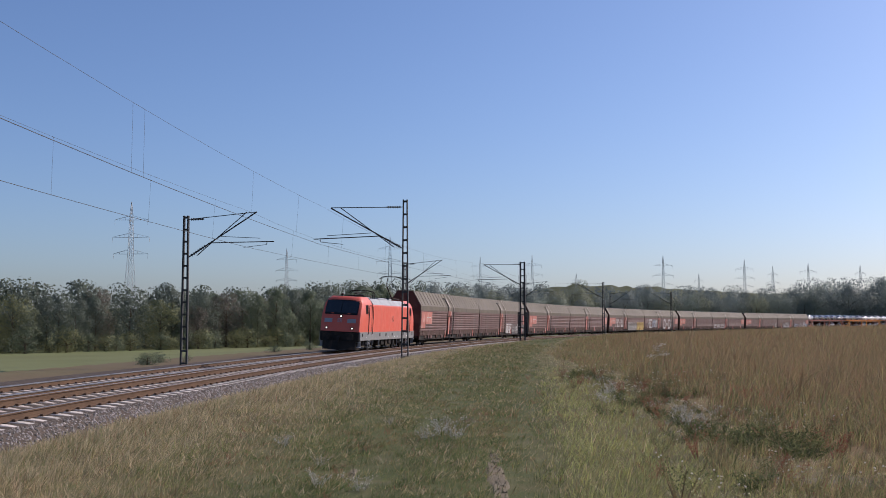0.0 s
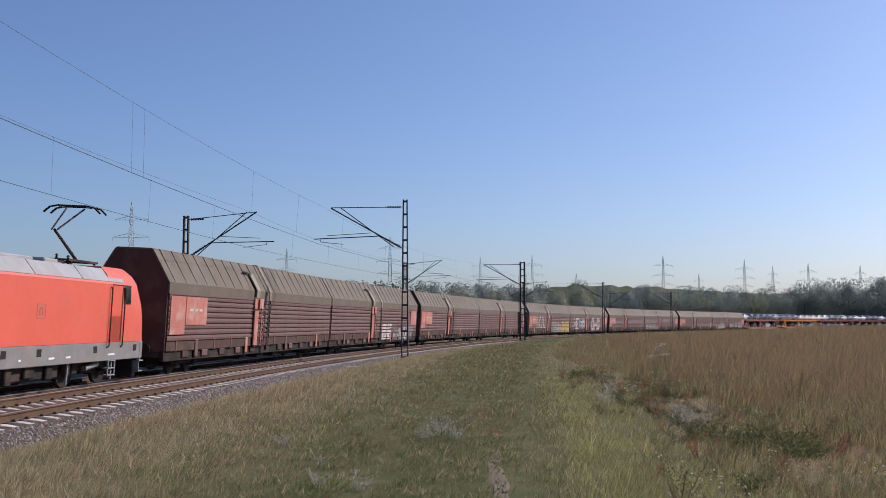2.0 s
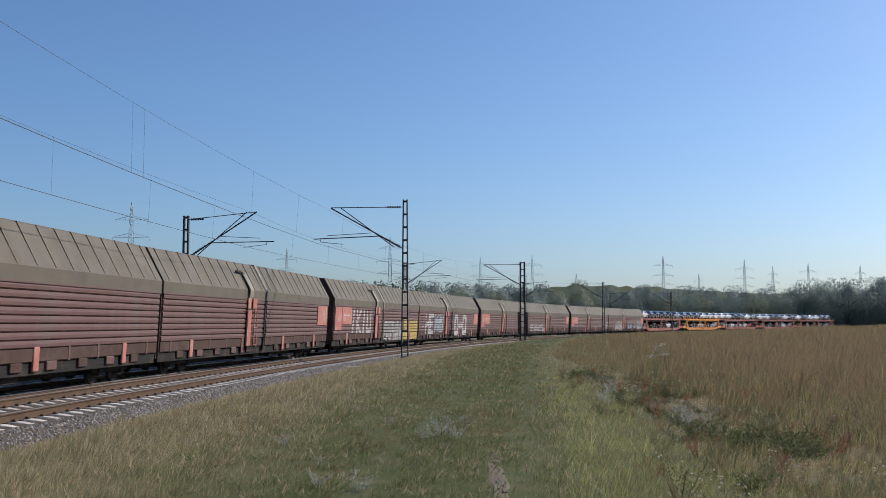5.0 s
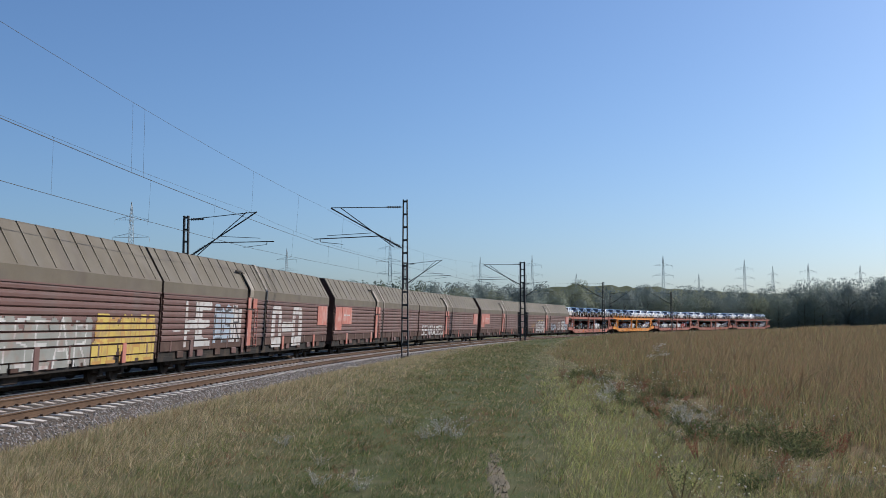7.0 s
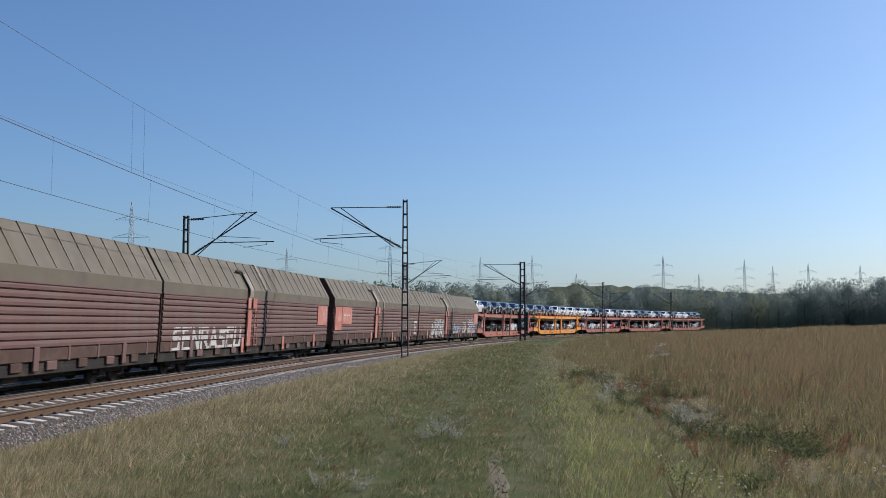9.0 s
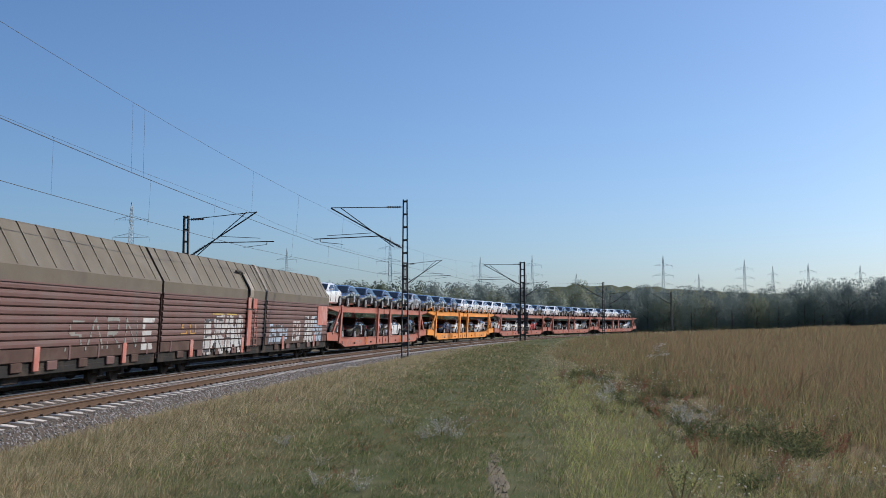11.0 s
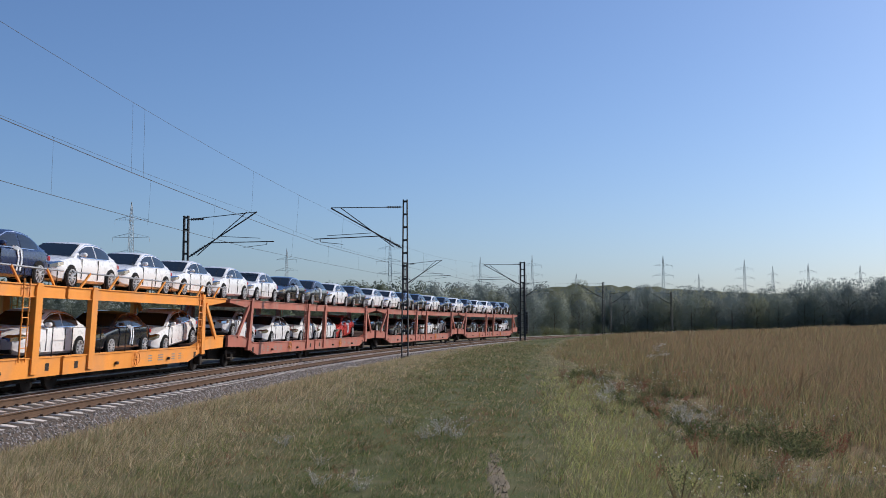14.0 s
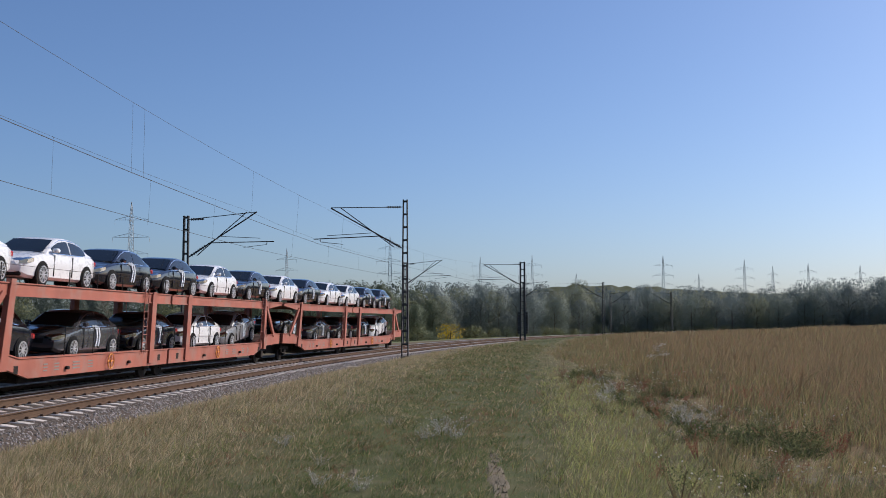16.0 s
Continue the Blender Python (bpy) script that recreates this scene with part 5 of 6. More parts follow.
GLYPHS = {"K": [(0.12, 0, 0.12, 1), (0.12, 0.45, 0.85, 1), (0.12, 0.5, 0.9, 0)], "U": [(0.12, 1, 0.12, 0.15), (0.12, 0.08, 0.85, 0.08), (0.85, 0.08, 0.85, 1)], "I": [(0.4, 0, 0.5, 1)],
          "H": [(0.1, 0, 0.1, 1), (0.9, 0, 0.9, 1), (0.1, 0.45, 0.9, 0.5)], "E": [(0.12, 0, 0.12, 1), (0.12, 0.95, 0.85, 1), (0.12, 0.5, 0.7, 0.5), (0.12, 0.04, 0.85, 0)],
          "A": [(0.08, 0, 0.45, 1), (0.45, 1, 0.9, 0), (0.25, 0.35, 0.7, 0.35)], "S": [(0.88, 0.95, 0.2, 0.9), (0.2, 0.9, 0.2, 0.6), (0.2, 0.55, 0.82, 0.45), (0.82, 0.4, 0.8, 0.08), (0.8, 0.06, 0.1, 0.03)],
          "N": [(0.12, 0, 0.12, 1), (0.12, 1, 0.85, 0), (0.85, 0, 0.85, 1)], "R": [(0.12, 0, 0.12, 1), (0.12, 0.95, 0.75, 0.9), (0.75, 0.9, 0.7, 0.5), (0.7, 0.5, 0.15, 0.48), (0.35, 0.48, 0.9, 0)],
          "-": [(0.1, 0.5, 0.9, 0.5)], "O": [(0.15, 0.15, 0.15, 0.85), (0.2, 0.95, 0.8, 0.95), (0.85, 0.85, 0.85, 0.15), (0.8, 0.05, 0.2, 0.05)]}


def graffiti(parent, x0, x1, z0, z1, cols, seed, shapes="SENR", fat=0.13, fill=0.0, edge="dark"):
    """Spray-paint across the planks: thick strokes in its colours, over a filled ground of the last colour, broken by the joints."""
    rng = random.Random(seed)
    strokes, n = [], len(shapes)
    step = (x1 - x0) / n
    for i, ch in enumerate(shapes):
        left = x1 - i * step
        lo, hi = z0 + rng.uniform(0, 0.08) * (z1 - z0), z1 - rng.uniform(0, 0.14) * (z1 - z0)
        c = min(int(i / n * len(cols)), len(cols) - 1)
        if fill:
            for j in range(18):
                u, w = left - step * rng.uniform(0.05, 0.95), rng.uniform(lo + 0.15, hi - 0.15)
                strokes.append((u, w, u - step * rng.uniform(-0.25, 0.25), w + rng.uniform(-0.3, 0.3), fill, c))
            c = len(cols)
        for ax, az, bx, bz in GLYPHS[ch]:
            j = [rng.uniform(-0.05, 0.05) for _ in range(4)]
            strokes.append((left - step * 0.92 * (ax + j[0]), lo + (hi - lo) * (az + j[1] * 0.5), left - step * 0.92 * (bx + j[2]), lo + (hi - lo) * (bz + j[3] * 0.5), fat * rng.uniform(0.85, 1.15), c))
    dx = 0.05
    nx = int((x1 - x0) / dx)
    cx = x0 + (np.arange(nx) + 0.5) * dx
    m = Mesh()
    bands = []
    for k in range(8):
        b = 1.36 + k * 0.232
        bands += [(b + 0.035 + 0.055 * j, b + 0.035 + 0.055 * (j + 1), 1.53) for j in range(3)]
    bands += [(1.0 + 0.11 * j, 1.11 + 0.11 * j, 1.512) for j in range(3)] + [(0.74, 0.84, 1.512), (0.84, 0.95, 1.512)]
    for b0, b1, y in bands:
        zc = (b0 + b1) / 2
        if not z0 - 0.02 < zc < z1 + 0.02:
            continue
        col = np.full(nx, -1)
        for ax, az, bx, bz, w, c in strokes:
            d = np.array([bx - ax, bz - az])
            t = np.clip(((cx - ax) * d[0] + (zc - az) * d[1]) / (d @ d + 1e-6), 0, 1)
            col[np.hypot(cx - ax - t * d[0], zc - az - t * d[1]) < w] = c
        k = 0
        while k < nx:
            e = k
            while e < nx and col[e] == col[k]:
                e += 1
            if col[k] >= 0:
                m.box(x0 + k * dx, x0 + e * dx, y - 0.012, y + 0.003, b0, b1, 0, int(col[k]))
            k = e
    part("graffiti", m, [PAINT[c] for c in cols] + [PAINT[edge]], parent, "faded spray-painted strokes")


def wagon_half(first, paints, seed):
    """One body of a two-part closed wagon: x forwards, its middle seam at x = 0. first: the leading body."""
    t = new("closed_wagon")
    rng = random.Random(seed)
    h = HALF / 2
    floor = Mesh()
    floor.box(-h, h, -1.42, 1.42, 0.72, 0.95, 0.03)
    for y in (-1.35, 1.35):
        floor.box(-h + 0.1, h - 0.1, y - 0.08, y + 0.08, 0.58, 0.8, 0.02)
    # deep box added below the floor, to keep the view underneath dark
    floor.box(-h + 0.6, h - 0.6, -0.55, 0.55, 0.3, 0.74, 0.03)
    part("underframe", floor, UNDER, t)
    for x0, x1 in ((0.12, h - 0.05), (-h + 0.05, -0.12)):
        sh = Mesh()
        sh.prism([(-1.53, 3.2), (-1.53, 3.64), (-1.49, 3.7), (-0.78, 4.87), (-0.7, 4.92), (0.7, 4.92), (0.78, 4.87), (1.49, 3.7), (1.53, 3.64), (1.53, 3.2), (1.45, 3.2), (1.45, 3.6), (0.7, 4.82), (-0.7, 4.82), (-1.45, 3.6), (-1.45, 3.2)], x0, x1)
        shell = part("roof_shell", sh, TARP, t, "dusty beige folding roof shell")
        n = 11
        for i in range(n):
            x = x0 + (x1 - x0) * (i + 0.5) / n
            for d in (RIB, RIB_FAR):
                r = part("roof_rib", d, RIBBING, shell)
                r.location.x = x
        lip = Mesh()
        for y in (-1.535, 1.535):
            lip.box(x0, x1, y - 0.02, y + 0.02, 3.17, 3.22)
        part("eave_rail", lip, BROWN, shell)
        core = Mesh()
        core.box(x0, x1, -1.44, 1.44, 0.95, 3.25)
        part("side_lining", core, DARKBROWN, t)
        for k in range(8):
            for s in (1, -1):
                p = part("plank", PLANK, BROWN, t)
                p.matrix_world = Matrix.Translation(((x0 + x1) / 2, s * 1.44, 1.36 + k * 0.232)) @ Matrix.Rotation(0 if s > 0 else math.pi, 4, "Z")
                p.scale = (abs(x1 - x0) / 12.6 * 0.985, 1.7, 1)
        # lower side: grey-brown boards, stakes and pockets
        lb = Mesh()
        for y in (-1.47, 1.47):
            lb.box(x0 + 0.1, x1 - 0.1, y - 0.03, y + 0.03, 0.98, 1.34, 0.01)
        part("lower_board", lb, DARKBROWN, t, "dirty dark lower side board")
        for i in range(6):
            x = x0 + (x1 - x0) * (i + 0.5) / 6
            big = i in (1, 4)
            for s in (1, -1):
                st = Mesh()
                w = 0.17 if big else 0.07
                st.box(x - w, x + w, s * 1.46, s * (1.535 if big else 1.52), 0.7 if big else 0.95, 1.4, 0.015)
                part("stake", st, PATCH if big and rng.random() < 0.75 else BROWN, t)
        for i in range(5):
            x = x0 + (x1 - x0) * (i + 1) / 6
            st = Mesh()
            st.box(x - 0.32, x + 0.32, 1.34, 1.5, 0.7, 0.97, 0.02)
            part("pocket", st, BROWN if i % 2 else DARKBROWN, t)
    # middle seam and ladder post
    for x in (0.0, ):
        sm = Mesh()
        prof = [(-1.5, 0.75), (-1.5, 3.2), (1.5, 3.2), (1.5, 0.75)]
        sm.prism(prof, x - 0.13, x + 0.13)
        part("seam_frame", sm, UNDER, t, "dark seam between the side panels")
        sm = Mesh()
        sm.prism([(-1.56, 3.2), (-1.56, 3.67), (-0.8, 4.95), (0.8, 4.95), (1.56, 3.67), (1.56, 3.2)], x - 0.13, x + 0.13)
        part("seam_cover", sm, SEAM, t, "beige joint between the roof shells")
        a = Mesh()
        a.bar((x + 0.16, 1.56, 3.6), (x + 0.16, 0.74, 4.95), 0.09, 0.05)
        part("seam_strip", a, SEAM, t)
    lx = 2.3 if first else 2.75
    for y, sgn in ((1.57, 1),):
        lp = Mesh()
        lp.box(lx - 0.28, lx + 0.28, y - 0.02, y + 0.06, 1.0, 2.7, 0.02)
        part("ladder_panel", lp, PATCH, t, "pale red post with control handles")
        lp = Mesh()
        lp.box(lx - 1.1, lx - 0.5, y - 0.02, y + 0.03, 2.75, 3.25, 0.02)
        part("warning_plate", lp, PATCH, t)
        lp = Mesh()
        lp.box(lx - 0.2, lx + 0.25, y - 0.02, y + 0.03, 2.75, 3.3, 0.02)
        part("warning_plate", lp, PATCH, t)
        ld = Mesh()
        for xx in (lx - 1.1, lx - 0.72):
            ld.rod((xx, y + 0.05, 0.95), (xx, y + 0.05, 2.8), 0.022, 6)
        for i in range(7):
            ld.rod((lx - 1.1, y + 0.05, 1.05 + i * 0.27), (lx - 0.72, y + 0.05, 1.05 + i * 0.27), 0.018, 5)
        part("ladder", ld, PATCH, t, "red ladder")
        hb = Mesh()
        hb.rod((lx + 0.5, y + 0.06, 2.72), (lx - 0.3, y + 0.06, 2.72), 0.03, 6)
        hb.rod((lx + 0.25, y + 0.06, 1.0), (lx - 0.7, y + 0.06, 1.0), 0.025, 6)
        part("handle_bar", hb, UNDER, t)
        k = Mesh()
        strip(k, [(lx + 1.0, 1.14, 4.47), (lx + 0.3, 1.14, 4.45), (lx - 0.05, 1.2, 4.36)], 0.07, 0.07)
        part("lift_arm", k, UNDER, t, "dark lifting handle")
        k = Mesh()
        k.loft([[(x, yy, zz) for x, yy, zz in ((lx - 0.34, y0, z0), (lx + 0.16, y0, z0), (lx + 0.16, y0 + 0.05, z0 + 0.03), (lx - 0.34, y0 + 0.05, z0 + 0.03))] for y0, z0 in ((1.13, 4.42), (1.56, 3.71), (1.6, 3.6), (1.58, 3.26))])
        part("bent_plate", k, SEAM, t, "dusty beige bent cover plate")
    # end walls
    for x, s in ((h - 0.03, 1), (-h + 0.03, -1)):
        e = Mesh()
        e.prism([(-1.47, 0.75), (1.47, 0.75), (1.47, 3.62), (0.7, 4.86), (-0.7, 4.86), (-1.47, 3.62)], x - 0.04 * s, x)
        part("end_wall", e, DARKBROWN, t, "dark red-brown end wall")
        for y in (-0.875, 0.875):
            b = Mesh()
            b.rod((x, y, 1.05), (x + s * 0.42, y, 1.05), 0.09, 10)
            b.rod((x + s * 0.39, y, 1.05), (x + s * 0.43, y, 1.05), 0.22, 14)
            part("buffer", b, UNDER, t)
    if first:
        for x0, x1, c in ((h - 0.25, h - 1.75, PATCH), (h - 1.8, h - 4.1, PATCH)):
            pm = Mesh()
            pm.box(x1, x0, 1.5, 1.556 + (0.004 if x0 < h - 1 else 0), 1.62 if x0 > h - 1 else 2.0, 3.12, 0.006)
            part("placard", pm, c, t, "faded red placard panel")
        b = Mesh()
        for i in range(3):
            b.box(h - 2.2 - 0.5 * i, h - 2.55 - 0.5 * i, 1.555, 1.566, 2.55, 2.65)
        part("lettering_bar", b, PAINT["white"], t, "pale lettering bars")
    else:
        pm = Mesh()
        pm.box(-h + 0.5, -h + 2.7, 1.5, 1.56, 1.95, 3.1, 0.006)
        part("placard", pm, PATCH, t, "faded red placard panel")
    for sd, (x0, x1, z0, z1, cols, *more) in enumerate(paints):
        graffiti(t, x0, x1, z0, z1, cols, seed * 10 + sd, *more)
    for x in (-h + 2.3, -h + 4.1, h - 4.1, h - 2.3):
        wheelset(t, x, 0.42)
    for x in (-h + 3.2, h - 3.2):
        g = Mesh()
        for y in (-1.0, 1.0):
            g.box(x - 1.5, x + 1.5, y - 0.08, y + 0.08, 0.4, 0.68, 0.03)
            for xx in (-0.9, 0.9):
                g.box(x + xx - 0.16, x + xx + 0.16, y - 0.13, y + 0.13, 0.3, 0.6, 0.03)
        part("bogie_frame", g, UNDER, t)
    g = Mesh()
    for i in range(3):
        g.box(-3 + i * 2.6, -2 + i * 2.6, 0.7, 1.2, 0.35, 0.75, 0.03)
    part("brake_gear", g, UNDER, t)
    tagged(t, "brown corrugated closed car wagon, graffiti sprayed on its side" if paints else "brown corrugated closed car wagon with dusty beige roof shells", "railway wagon", "closed wagons")
    return t


def closed_wagons():
    W, G, Y, B, V = "white", "grey", "yellow", "blue", "violet"
    # paint on the bodies: x from .. to (forwards positive), heights, colours
    art = {(0, 1): [(-3.5, -0.5, 0.85, 2.0, (W,), "EHE", 0.24), (-11.3, -4.2, 0.75, 1.95, (G, W, G), "SENRAU", 0.1, 0.17)],
           (2, 0): [(3.4, 8.9, 1.3, 3.05, (W,), "IKIU", 0.16), (-6.9, -0.4, 0.75, 2.3, (G, G), "OSEAR", 0.045, 0.26, "white"), (-12.5, -7.0, 0.72, 2.35, (Y, Y), "SENAO", 0.045, 0.26, "orange")],
           (2, 1): [(10.9, 11.8, 1.7, 1.95, (W,), "-", 0.07), (7.4, 10.6, 1.15, 2.95, (W,), "HE", 0.19), (3.7, 7.3, 1.2, 2.9, (B, W), "OSR", 0.06, 0.26), (-6.9, -1.1, 0.85, 2.95, (W,), "O-O", 0.29)],
           (3, 1): [(3.5, 11.8, 0.95, 1.9, (W, W), "SENRASEU", 0.11)],
           (4, 0): [(-11, -5, 1.2, 2.3, (G,), "SARN", 0.04), (-12.4, -11.2, 1.1, 2.3, (W,), "E", 0.16)],
           (4, 1): [(9.2, 11.0, 1.6, 2.1, ("orange",), "SO", 0.04), (3.4, 8.4, 0.8, 2.4, (W, W), "ERAN", 0.05, 0.2), (4.2, 7.6, 2.35, 2.6, (Y,), "--", 0.04),
                    (-4.0, -0.8, 1.0, 2.0, (B,), "SER", 0.06, 0.16), (-6.6, -5.0, 1.1, 2.2, (W,), "EO", 0.1), (-11.4, -7.4, 1.0, 2.5, (W, B), "RNSA", 0.05, 0.17)]}
    for k in range(5):
        for half in (0, 1):
            t = wagon_half(half == 0, art.get((k, half), []), 100 + 2 * k + half)
            RIDERS.append((t, 46.2 + 53.3 * k + 13.0 + 26.05 * half, 19.5, pose(0, 0, 0)))


closed_wagons()


# ---- open double-deck car carriers ----
def carrier_half(paint, word, rails, seed):
    """Half of a two-part carrier: its outer end at x = 7.6, the joint at x = -7.6."""
    t = new("car_carrier")
    rng = random.Random(seed)
    for s in (-1, 1):
        y0, y1 = s * 1.38, s * 1.5
        b = Mesh()
        b.prism([(-7.55, 0.52), (3.2, 0.52), (4.9, 0.93), (7.5, 1.0), (7.5, 1.5), (5.6, 1.44), (3.8, 1.08), (-7.55, 1.05)], y0, y1, "y")
        b.prism([(-7.55, 1.05), (3.8, 1.08), (5.6, 1.44), (7.5, 1.5), (7.5, 1.535), (5.6, 1.475), (3.8, 1.115), (-7.55, 1.085)], s * 1.3, s * 1.53, "y")
        beam = part("lower_side_beam", b, paint, t)
        for x in (-6.7, 3.9):
            h = Mesh()
            h.box(x - 0.12, x + 0.12, s * 1.495, s * 1.506, 0.68, 0.9)
            part("hole", h, UNDER, beam, "dark square opening")
        for x in (-3.8, 0.9):
            h = Mesh()
            h.box(x - 0.08, x + 0.08, s * 1.5, s * 1.6, 0.68, 0.78, 0.02)
            part("bracket", h, UNDER, beam)
        for i, (x, w) in enumerate(((2.2, 0.25), (1.5, 0.3), (0.2, 0.5), (-0.8, 0.35))):
            h = Mesh()
            for j in range(3):
                h.box(x - w / 2, x + w / 2, s * 1.501, s * 1.507, 0.68 + j * 0.09, 0.72 + j * 0.09)
            part("lettering_bar", h, PAINT["grey"], beam, "small pale lettering bars")
        hw = Mesh()
        n = 16
        pts = [(-2.2 + 0.24 * math.cos(6.2832 * i / n), s * 1.58, 0.82 + 0.24 * math.sin(6.2832 * i / n)) for i in range(n + 1)]
        for p, q in zip(pts, pts[1:]):
            hw.rod(p, q, 0.018, 5)
        hw.rod(pts[0], pts[8], 0.014, 5)
        hw.rod(pts[4], pts[12], 0.014, 5)
        hw.rod((-2.2, s * 1.5, 0.82), (-2.2, s * 1.6, 0.82), 0.04, 8)
        part("handwheel", hw, ORANGE, t, "yellow brake handwheel")
        u = Mesh()
        u.prism([(-7.55, 2.8), (4.4, 2.8), (5.4, 2.82), (7.55, 3.0), (7.55, 3.14), (-7.55, 3.14)], s * 1.4, s * 1.5, "y")
        u.prism([(-7.55, 3.13), (7.55, 3.13), (7.55, 3.165), (-7.55, 3.165)], s * 1.3, s * 1.54, "y")
        u.prism([(-7.55, 2.79), (4.6, 2.79), (4.6, 2.82), (-7.55, 2.82)], s * 1.34, s * 1.53, "y")
        part("upper_side_beam", u, paint, t)
        p = Mesh()
        p.loft([[(x + dx, y, z) for dx, y in ((-w, s * 1.42), (w, s * 1.42), (w, s * 1.58), (-w, s * 1.58))] for x, z, w in ((4.72, 0.78, 0.2), (4.62, 1.6, 0.19), (4.5, 3.0, 0.15), (4.48, 3.26, 0.13))])
        part("end_post", p, paint, t)
        p = Mesh()
        p.bar((4.9, s * 1.5, 2.85), (6.35, s * 1.5, 1.44), 0.1, 0.2)
        part("end_brace", p, paint, t)
        p = Mesh()
        p.loft([[(x + dx, y, z) for dx, y in ((-w, s * 1.4), (w, s * 1.4), (w, s * 1.57), (-w, s * 1.57))] for x, z, w in ((-5.8, 0.62, 0.2), (-5.8, 3.05, 0.2), (-5.8, 3.2, 0.14))])
        part("middle_post", p, paint, t)
        for x0 in ((-5.2,) if s > 0 else (3.95,)):
            l = Mesh()
            for xx in (x0, x0 + 0.36):
                l.bar((xx, s * 1.56, 0.98), (xx, s * 1.56, 3.3), 0.03, 0.03)
            for i in range(8):
                l.rod((x0, s * 1.56, 1.1 + i * 0.28), (x0 + 0.36, s * 1.56, 1.1 + i * 0.28), 0.014, 5)
            part("ladder", l, paint, t)
        # stanchions and ropes of both decks
        for z0, hh in ((3.16, 0.5), (1.1, 0.85)):
            for i in range(7 if z0 > 2 else 5):
                x = -7.0 + i * 2.0
                st = Mesh()
                st.rod((x, s * 1.46, z0 - 0.02), (x, s * 1.46, z0 + hh), 0.018, 5)
                part("stanchion", st, UNDER, t)
            rp = Mesh()
            rp.rod((-7.0, s * 1.46, z0 + hh - 0.02), (5.0 if z0 > 2 else 1.0, s * 1.46, z0 + hh - 0.02), 0.008, 4)
            part("rope", rp, UNDER, t)
        if rails:
            r = Mesh()
            r.rod((-7.3, s * 1.5, 3.62), (7.0, s * 1.5, 3.62), 0.028, 6)
            part("guard_rail", r, ROOFGREY, t, "pale tubular guard rail")
            for i in range(7):
                r = Mesh()
                r.bar((-6.8 + i * 2.1, s * 1.5, 3.15), (-6.2 + i * 2.1, s * 1.52, 3.62), 0.05, 0.06)
                part("rail_strut", r, paint, t)
    d = Mesh()
    d.box(-7.55, 7.55, -1.38, 1.38, 3.06, 3.11)
    for y in (-0.78, 0.78):
        d.box(-7.55, 7.55, y - 0.34, y + 0.34, 3.09, 3.14)
    for i in range(13):
        d.box(-7.4 + i * 1.2, -7.3 + i * 1.2, -1.4, 1.4, 2.98, 3.1)
    part("upper_deck", d, paint, t, "upper deck wheel tracks")
    d = Mesh()
    d.prism([(-7.55, 0.82), (3.2, 0.82), (5.6, 1.3), (7.5, 1.36), (7.5, 1.42), (5.5, 1.36), (3.1, 0.9), (-7.55, 0.9)], -1.38, 1.38, "y")
    part("lower_deck", d, DARKBROWN, t, "dark lower deck")
    g = Mesh()
    # wide, deep box added so that no bright ground shows below the deck
    g.box(-7.4, 2.6, -0.9, 0.9, 0.3, 0.8, 0.04)
    g.box(2.5, 7.5, -0.6, 0.6, 0.4, 1.2, 0.04)
    part("centre_sill", g, UNDER, t)
    for y in (-0.875, 0.875):
        b = Mesh()
        b.rod((7.4, y, 1.05), (7.98, y, 1.05), 0.09, 10)
        b.rod((7.95, y, 1.05), (8.0, y, 1.05), 0.22, 14)
        part("buffer", b, UNDER, t)
    for x in (5.8, -6.9):
        wheelset(t, x, 0.42)
    for y in (-1.0, 1.0):
        g = Mesh()
        g.box(5.0, 6.6, y - 0.06, y + 0.06, 0.62, 0.78, 0.03)
        g.box(5.65, 5.95, y - 0.12, y + 0.12, 0.28, 0.64, 0.03)
        part("spring_gear", g, UNDER, t)
    g = Mesh()
    strip(g, [(7.2, 1.3, 0.95), (7.45, 1.45, 0.5), (6.9, 1.45, 0.5)], 0.05, 0.05)
    part("hose", g, UNDER, t)
    tagged(t, word, "railway wagon", "open car carriers")
    return t


POSTS = [314.2, 345.25, 376.3, 407.3, 438.3]


def carriers():
    red = (CARRIER, "weathered red double-deck car carrier wagon loaded with cars")
    org = (ORANGE, "orange double-deck car carrier wagon loaded with cars")
    made = {}
    for k, p in enumerate(POSTS):
        for half in (0, 1):
            kind = org if k == 1 else red
            key = kind[1]
            if key not in made:
                made[key] = t = carrier_half(kind[0], kind[1], k == 1, 7)
            else:
                t = copy_thing(made[key], pose(0, 0, 0))
            if half == 0:
                RIDERS.append((t, p + 4.6, 11.0, pose(0, 0, 0)))
            else:
                RIDERS.append((t, p + 19.95, 11.0, pose(0, 0, 0, 0, 0, 180)))


carriers()


